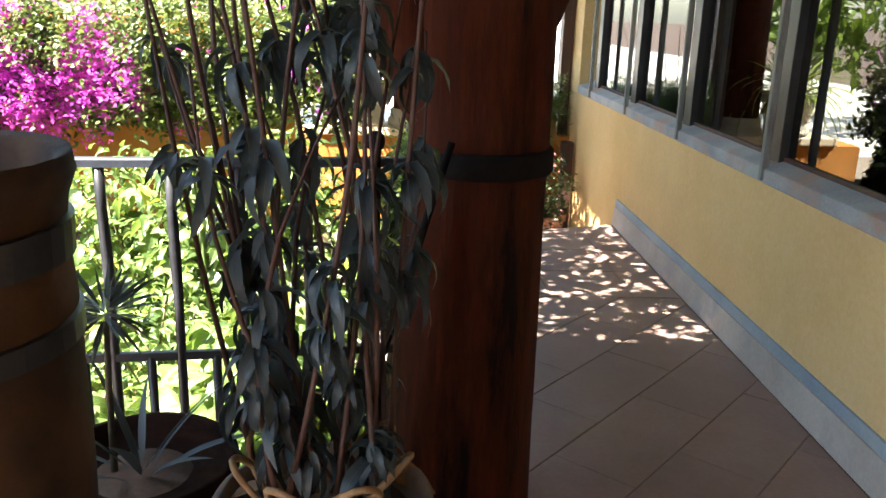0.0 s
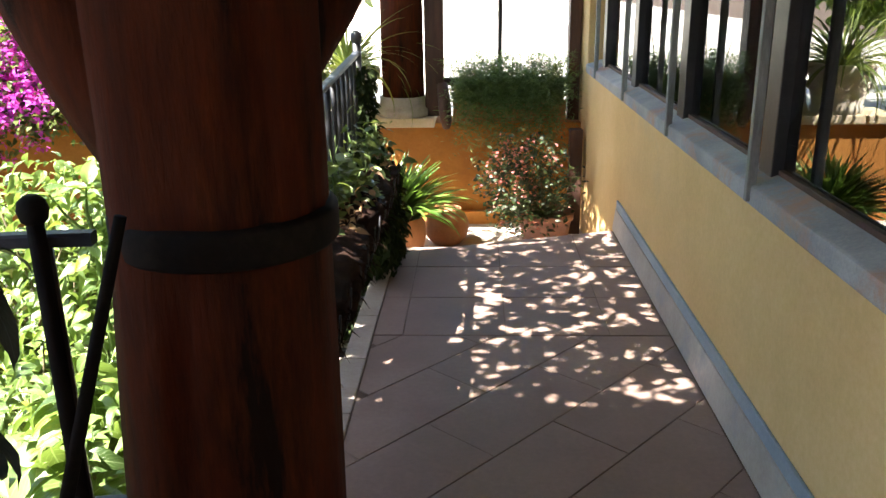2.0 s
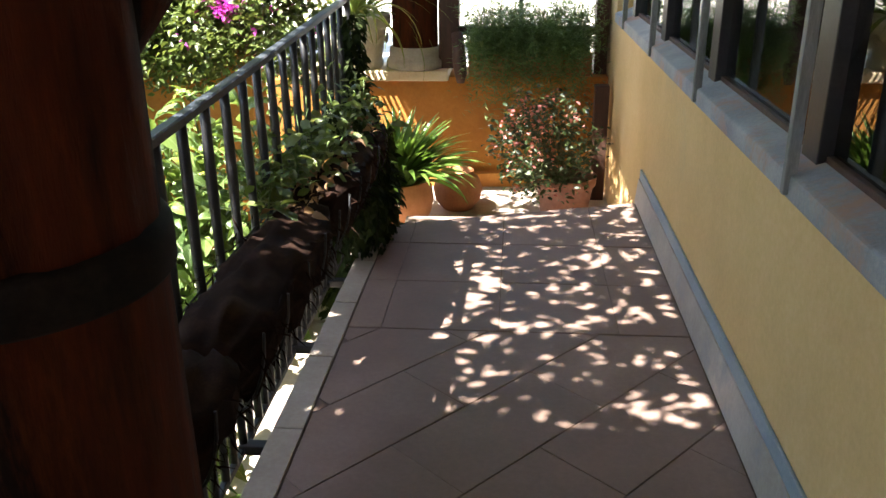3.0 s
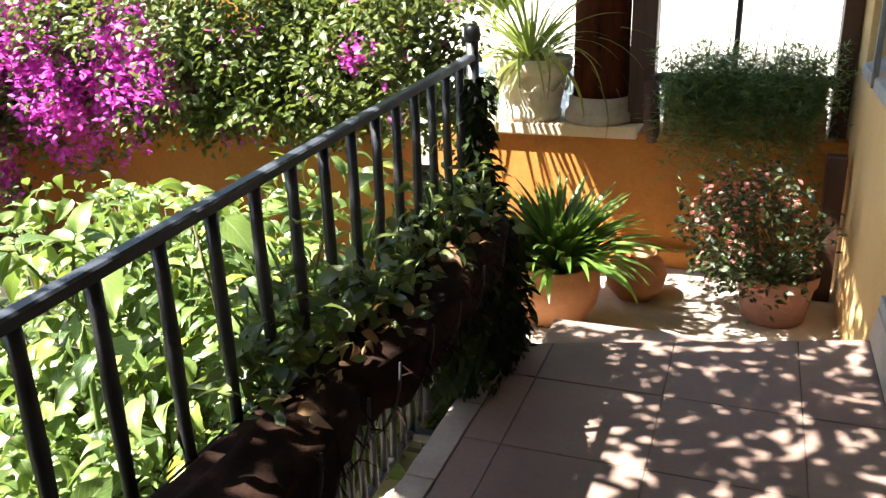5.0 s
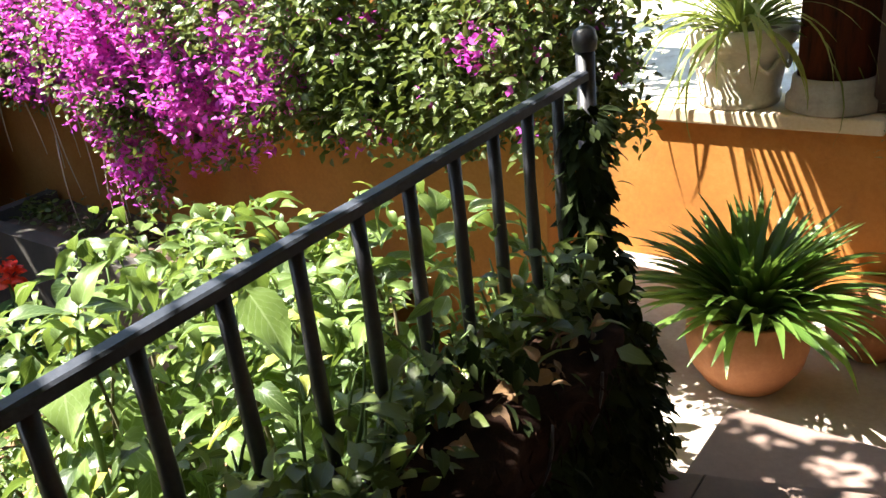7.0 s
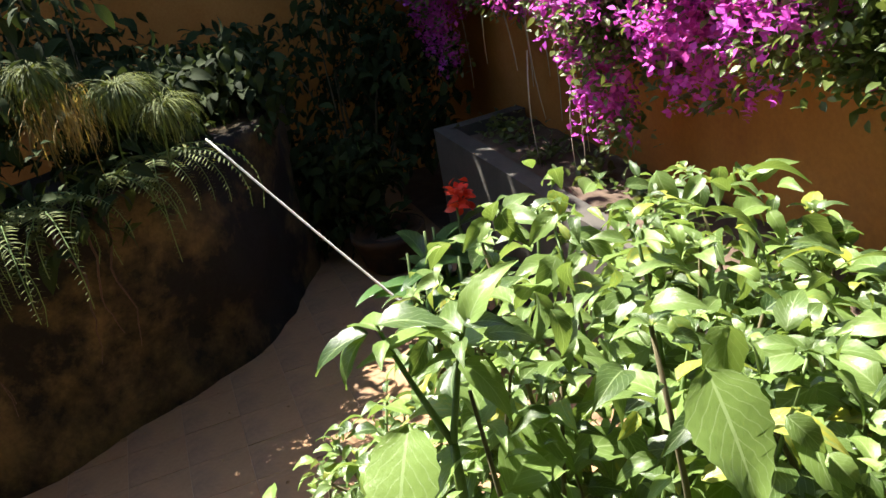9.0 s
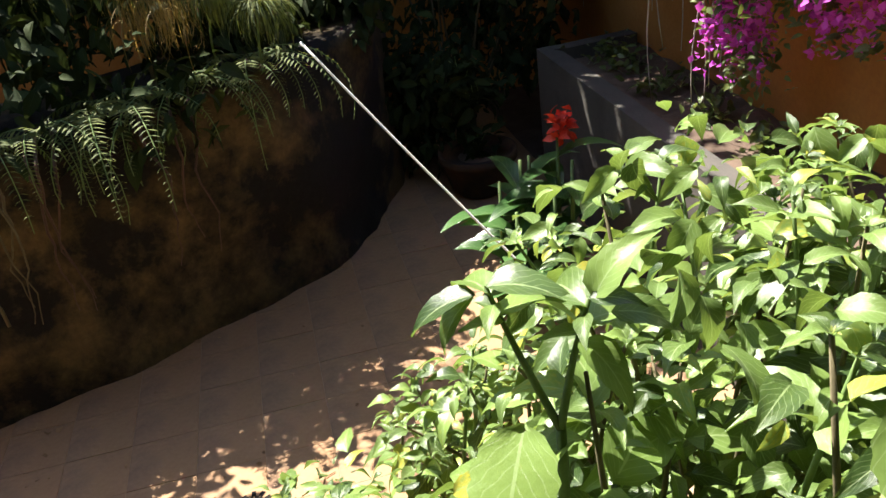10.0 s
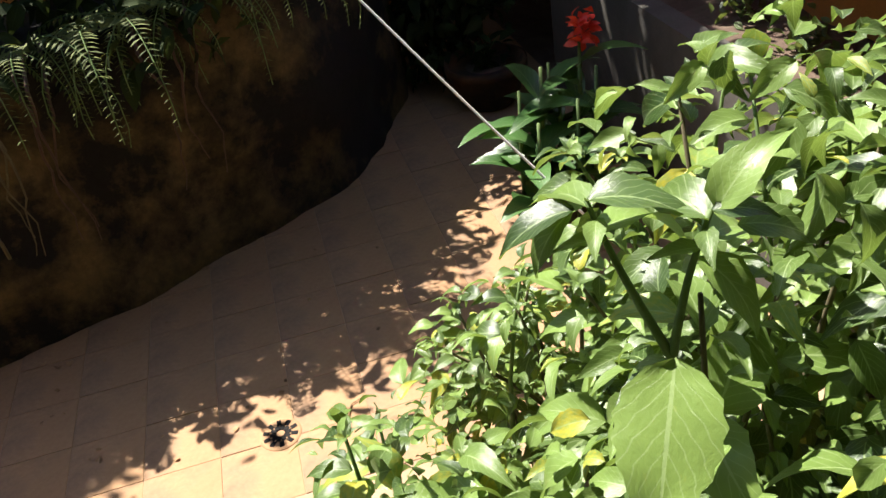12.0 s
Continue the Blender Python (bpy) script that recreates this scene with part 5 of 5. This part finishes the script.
def fern(at, n, length, label, droop=2.0, face=(1, 0)):
    ob = thing("hanging_fern", label, "fern", at, "ferns on the old wall")
    pl = []
    for i in range(n):
        a = math.atan2(face[1], face[0]) + rnd(-1.5, 1.5)
        d = Vector((math.cos(a), math.sin(a), 0))
        l = length * rnd(0.6, 1.15)
        pts = []
        for k in range(9):
            t = k / 8
            ang = 0.9 - droop * t
            pts.append((pts[-1] + (d * math.cos(ang) + Vector((0, 0, math.sin(ang)))) * l / 8) if pts else Vector(at) + Vector((rnd(-0.1, 0.1), rnd(-0.15, 0.15), 0)))
        part("frond_stalk", tube(bmesh.new(), pts, 0.0025, 4), GREENSTEM, ob)
        s = d.cross(Vector((0, 0, 1)))
        for k in range(24):
            t = 0.1 + 0.9 * k / 24
            q = t * 8
            j = min(int(q), 7)
            p = pts[j].lerp(pts[j + 1], q - j)
            for side in (-1, 1):
                pl.append(aim(p, s * side + (pts[j + 1] - pts[j]).normalized() * 0.3, rnd(-0.2, 0.2), (1.25 - t) * rnd(0.9, 1.3)))
    scatter("foliage", FRONDS, pl, FERN, ob)["kind"] = "stuff"
    return ob


FERNS = ((3.1, -3.44), (3.35, -3.44), (3.6, -3.46), (3.8, -3.48), (4.0, -3.52), (4.2, -3.57), (4.4, -3.63), (4.6, -3.7), (4.8, -3.79), (5.0, -3.89), (5.2, -4.0), (5.35, -4.12), (5.5, -4.25))
for i, (y, x) in enumerate(FERNS):
    fern((x - 0.1, y, 0.16), 6 if y > 4.3 else 5, rnd(0.55, 0.85) if y > 4.3 else rnd(0.35, 0.55), "shaded fern hanging over the old planter wall", rnd(2.3, 2.9))
hedge = thing("shaded_shrubs", "dense shrubs with shade-darkened leaves growing behind the old wall", "shrub", (-5.0, 4.5, 0.1))
pl = []
for i in range(230):
    c = Vector((rnd(-6.2, -3.75), rnd(2.4, 5.3), 0.2 + 1.5 * R.random() ** 0.8))
    c.z -= 0.5 * max(0, c.x + 4.9)
    c.z = max(c.z, 0.2)
    for k in range(24):
        p = c + Vector((R.gauss(0, 0.12), R.gauss(0, 0.12), R.gauss(0, 0.10)))
        pl.append(aim(p, (rnd(-0.3, 1), rnd(-1, 1), rnd(-0.8, 0.4)), rnd(-1, 1), rnd(0.6, 1.1)))
    if i % 9 == 0:
        part("stem", tube(bmesh.new(), bend((c.x, c.y, 0.05), c, 0.08), [0.012, 0.011, 0.010, 0.008, 0.006, 0.004], 6), BARK, hedge, smooth=True)
for i in range(90):
    c = Vector((rnd(-5.7, -4.5), rnd(5.0, 6.2), rnd(0.12, 0.55)))
    c.x -= 0.8 * max(0, c.y - 5.3) - 0.2
    for k in range(22):
        pl.append(aim(c + Vector((R.gauss(0, 0.1), R.gauss(0, 0.1), R.gauss(0, 0.07))), (rnd(-0.3, 1), rnd(-1, 1), rnd(-0.9, 0.3)), rnd(-1, 1), rnd(0.5, 1.0)))
# The shade behind the wall is put into these leaves' colour.
scatter("leaves", TREEB, pl, DARKENED_LEAF, hedge)["kind"] = "stuff"
sedge = thing("feathery_sedge", "feathery green umbrella sedge on the old wall", "plant", (-4.4, 5.3, 0.12))
STRANDS = [blade(0.36, 0.0045, 7, 2.3, 0.2, 0.5), blade(0.30, 0.004, 7, 2.7, 0.2, 0.5), blade(0.24, 0.004, 6, 1.9, 0.2, 0.5)]
pl, gold = [], []
for c, n in (((-4.0, 5.37, 0.63), 620), ((-4.05, 5.02, 0.78), 420), ((-3.92, 5.55, 0.52), 260), ((-4.1, 4.7, 0.8), 200)):
    part("stem", tube(bmesh.new(), bend((-4.25, c[1] + rnd(-0.1, 0.1), 0.12), c, 0.05), 0.006, 5), GREENSTEM, sedge, smooth=True)
    for i in range(n):
        a = rnd(0, math.tau)
        pl.append(aim(c, (math.cos(a), math.sin(a), rnd(-0.3, 1.6)), 0, rnd(0.6, 1.05)))
for i in range(420):
    a = rnd(0, math.tau)
    gold.append(aim((-3.98 + rnd(-0.1, 0.1), 5.1 + rnd(-0.16, 0.14), 0.62 + rnd(-0.12, 0.1)), (math.cos(a) * 0.7, math.sin(a) * 0.7, rnd(-0.8, 0.4)), 0, rnd(0.5, 0.9)))
scatter("plume", STRANDS, pl, FERN, sedge)["kind"] = "stuff"
scatter("dry_tuft", STRANDS, gold, GOLDSTRAW, sedge, "dried golden strands hanging under the plumes")["kind"] = "stuff"
for i in range(16):
    y = rnd(3.6, 5.5)
    x = -3.46 - 0.18 * max(0, y - 3.7) ** 2
    pts = [Vector((x - 0.1, y, 0.2)), Vector((x + 0.05, y, 0.08))]
    for k in range(9):
        pts.append(pts[-1] + Vector((0.004 * (k < 3), rnd(-0.03, 0.03), -rnd(0.05, 0.10))))
    rt = tagged(part("hanging_root", tube(bmesh.new(), pts, [(0.014 if i % 4 == 0 else 0.008) - 0.0006 * k for k in range(11)], 6), DARKWOOD if i % 2 else BARK, smooth=True), "thin bare root hanging down the old wall", "root", "roots on the old wall")

canna = thing("canna", "red flowering canna with broad dark leaves", "plant", (-3.6, 6.72, LOW))
for i in range(8):
    x, y = -3.55 + rnd(-0.25, 0.35), 6.70 + rnd(-0.25, 0.15)
    h = rnd(0.55, 0.85) if i else 0.93
    if not i:
        x, y = -3.62, 6.82
    part("stalk", tube(bmesh.new(), [(x, y, LOW), (x + 0.02, y, LOW + h / 2), (x, y + 0.02, LOW + h)], [0.014, 0.012, 0.008], 8), GREENSTEM, canna, smooth=True)
    for k in range(7):
        a = k * 2.3 + i
        me = leaf_mesh("leaf", blade(rnd(0.28, 0.4), rnd(0.10, 0.14), 7, 1.2, 0.35, 0.42, 0.02), CANNALEAF)
        child("leaf", me, canna, aim((x, y, LOW + h * (0.2 + 0.1 * k)), (math.cos(a), math.sin(a), 1.0), rnd(-0.3, 0.3)))
pl = [aim(Vector((-3.63, 6.86, -0.24)) + Vector((R.gauss(0, 0.022), R.gauss(0, 0.022), R.gauss(0, 0.04))), (rnd(-1, 1), rnd(-1, 1), rnd(-0.3, 0.9)), rnd(-1, 1), rnd(0.8, 1.3)) for _ in range(46)]
scatter("petals", [blade(0.065, 0.036, 4, 0.8, 0.3, 0.5, 0.08)], pl, RED, canna, "scarlet petals")

rope_pts = []
ra, rb = Vector((-3.9, 5.7, 0.32)), Vector((-3.0, 6.65, -0.93))
for i in range(13):
    t = i / 12
    rope_pts.append(ra.lerp(rb, t) - Vector((0, 0, 0.015 * math.sin(math.pi * t))))
rope = tagged(part("rope", tube(bmesh.new(), rope_pts, 0.006, 8), ROPE, smooth=True), "thin white rope stretched from the wall to the shrub", "rope")

drain = thing("floor_drain", "round metal floor drain grate in the patio", "drain", (-2.58, 5.09, LOW))
part("plate", lathe(bmesh.new(), [(0.085, -0.01), (0.085, 0.003), (0.078, 0.006), (0.01, 0.006)], (-2.58, 5.09, LOW), 28), PATIO, drain, "worn clay coloured plate")
# Slots are black blocks on the plate; the hollows' dark is in the colour.
for k in range(20):
    a = k * math.tau / 10
    r = 0.058 if k < 10 else 0.03
    m = Matrix.Translation((-2.58, 5.09, LOW)) @ Matrix.Rotation(a + (0.3 if k >= 10 else 0), 4, "Z")
    bm = box(bmesh.new(), (r - 0.013, -0.009, 0.0055), (r + 0.013, 0.009, 0.0085), 0, m)
    part("dark_slot", bm, STRAPIRON, drain)
litter = thing("fallen_leaves", "scattered dry leaves on the patio tiles", "litter", (-3.2, 5.2, LOW))
pl = [aim((rnd(-4.6, -2.3), rnd(4.0, 6.8), LOW + 0.006), (rnd(-1, 1), rnd(-1, 1), rnd(-0.05, 0.15)), rnd(-0.3, 0.3), rnd(0.12, 0.3)) for _ in range(80)]
scatter("leaves", BROADS, pl, DRYLEAF, litter)["kind"] = "stuff"
# The darkened clay keeps this bowl dim in its corner.
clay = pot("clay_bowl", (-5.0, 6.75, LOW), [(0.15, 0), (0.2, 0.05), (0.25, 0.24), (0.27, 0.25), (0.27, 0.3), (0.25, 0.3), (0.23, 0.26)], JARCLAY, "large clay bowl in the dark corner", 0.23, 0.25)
# Corner plants below also carry the corner's shade in their leaf colour.
tufts("corner_plant", "leafy plant with shade-darkened leaves in the patio corner", [(-5.0, 6.75, LOW + 0.3), (-5.05, 6.8, LOW + 0.6), (-4.95, 6.7, LOW + 0.8)], DARKENED_LEAF, TREEB, 40, 0.8)
corner = thing("corner_shrub", "shrub with shade-darkened leaves filling the patio corner", "shrub", (-5.9, 6.9, LOW))
pl = []
for c, r in (((-5.75, 7.3, -0.05), (0.45, 0.4, 0.6)), ((-6.3, 6.75, 0.05), (0.45, 0.6, 0.95)), ((-5.6, 6.6, -0.6), (0.4, 0.35, 0.45))):
    for i in range(42):
        p, v = blob(c, r)
        if i % 6 == 0:
            part("stem", tube(bmesh.new(), bend((-5.9 + rnd(-0.1, 0.1), 6.9 + rnd(-0.1, 0.1), LOW), p, 0.1), [0.012, 0.011, 0.01, 0.008, 0.006, 0.004], 6), BARK, corner, smooth=True)
        for k in range(22):
            pl.append(aim(p + Vector((R.gauss(0, 0.09), R.gauss(0, 0.09), R.gauss(0, 0.09))), (rnd(-0.3, 1), rnd(-1, 0.5), rnd(-0.8, 0.4)), rnd(-1, 1), rnd(0.5, 0.9)))
scatter("leaves", TREEB, pl, DARKENED_LEAF, corner)["kind"] = "stuff"
tufts("bed_plant", "small dark plants and litter in the raised bed", [(x, 7.6, -0.32) for x in (-4.7, -4.4, -4.0, -3.5, -3.0)], BOUGLEAF, SMALLS, 60, 1.2)

for i in range(9):
    a, l = rnd(0, 3.1), rnd(0.06, 0.16)
    c = Vector((rnd(-3.9, -2.2), rnd(4.6, 6.6), LOW + 0.006))
    d = Vector((math.cos(a), math.sin(a), 0)) * l / 2
    tagged(part("fallen_twig", tube(bmesh.new(), [c - d, c + Vector((rnd(-0.02, 0.02), rnd(-0.02, 0.02), 0.003)), c + d], [0.003, 0.003, 0.002], 6), CANE, smooth=True), "thin dry twig lying on the patio tiles", "twig", "twigs on the patio")
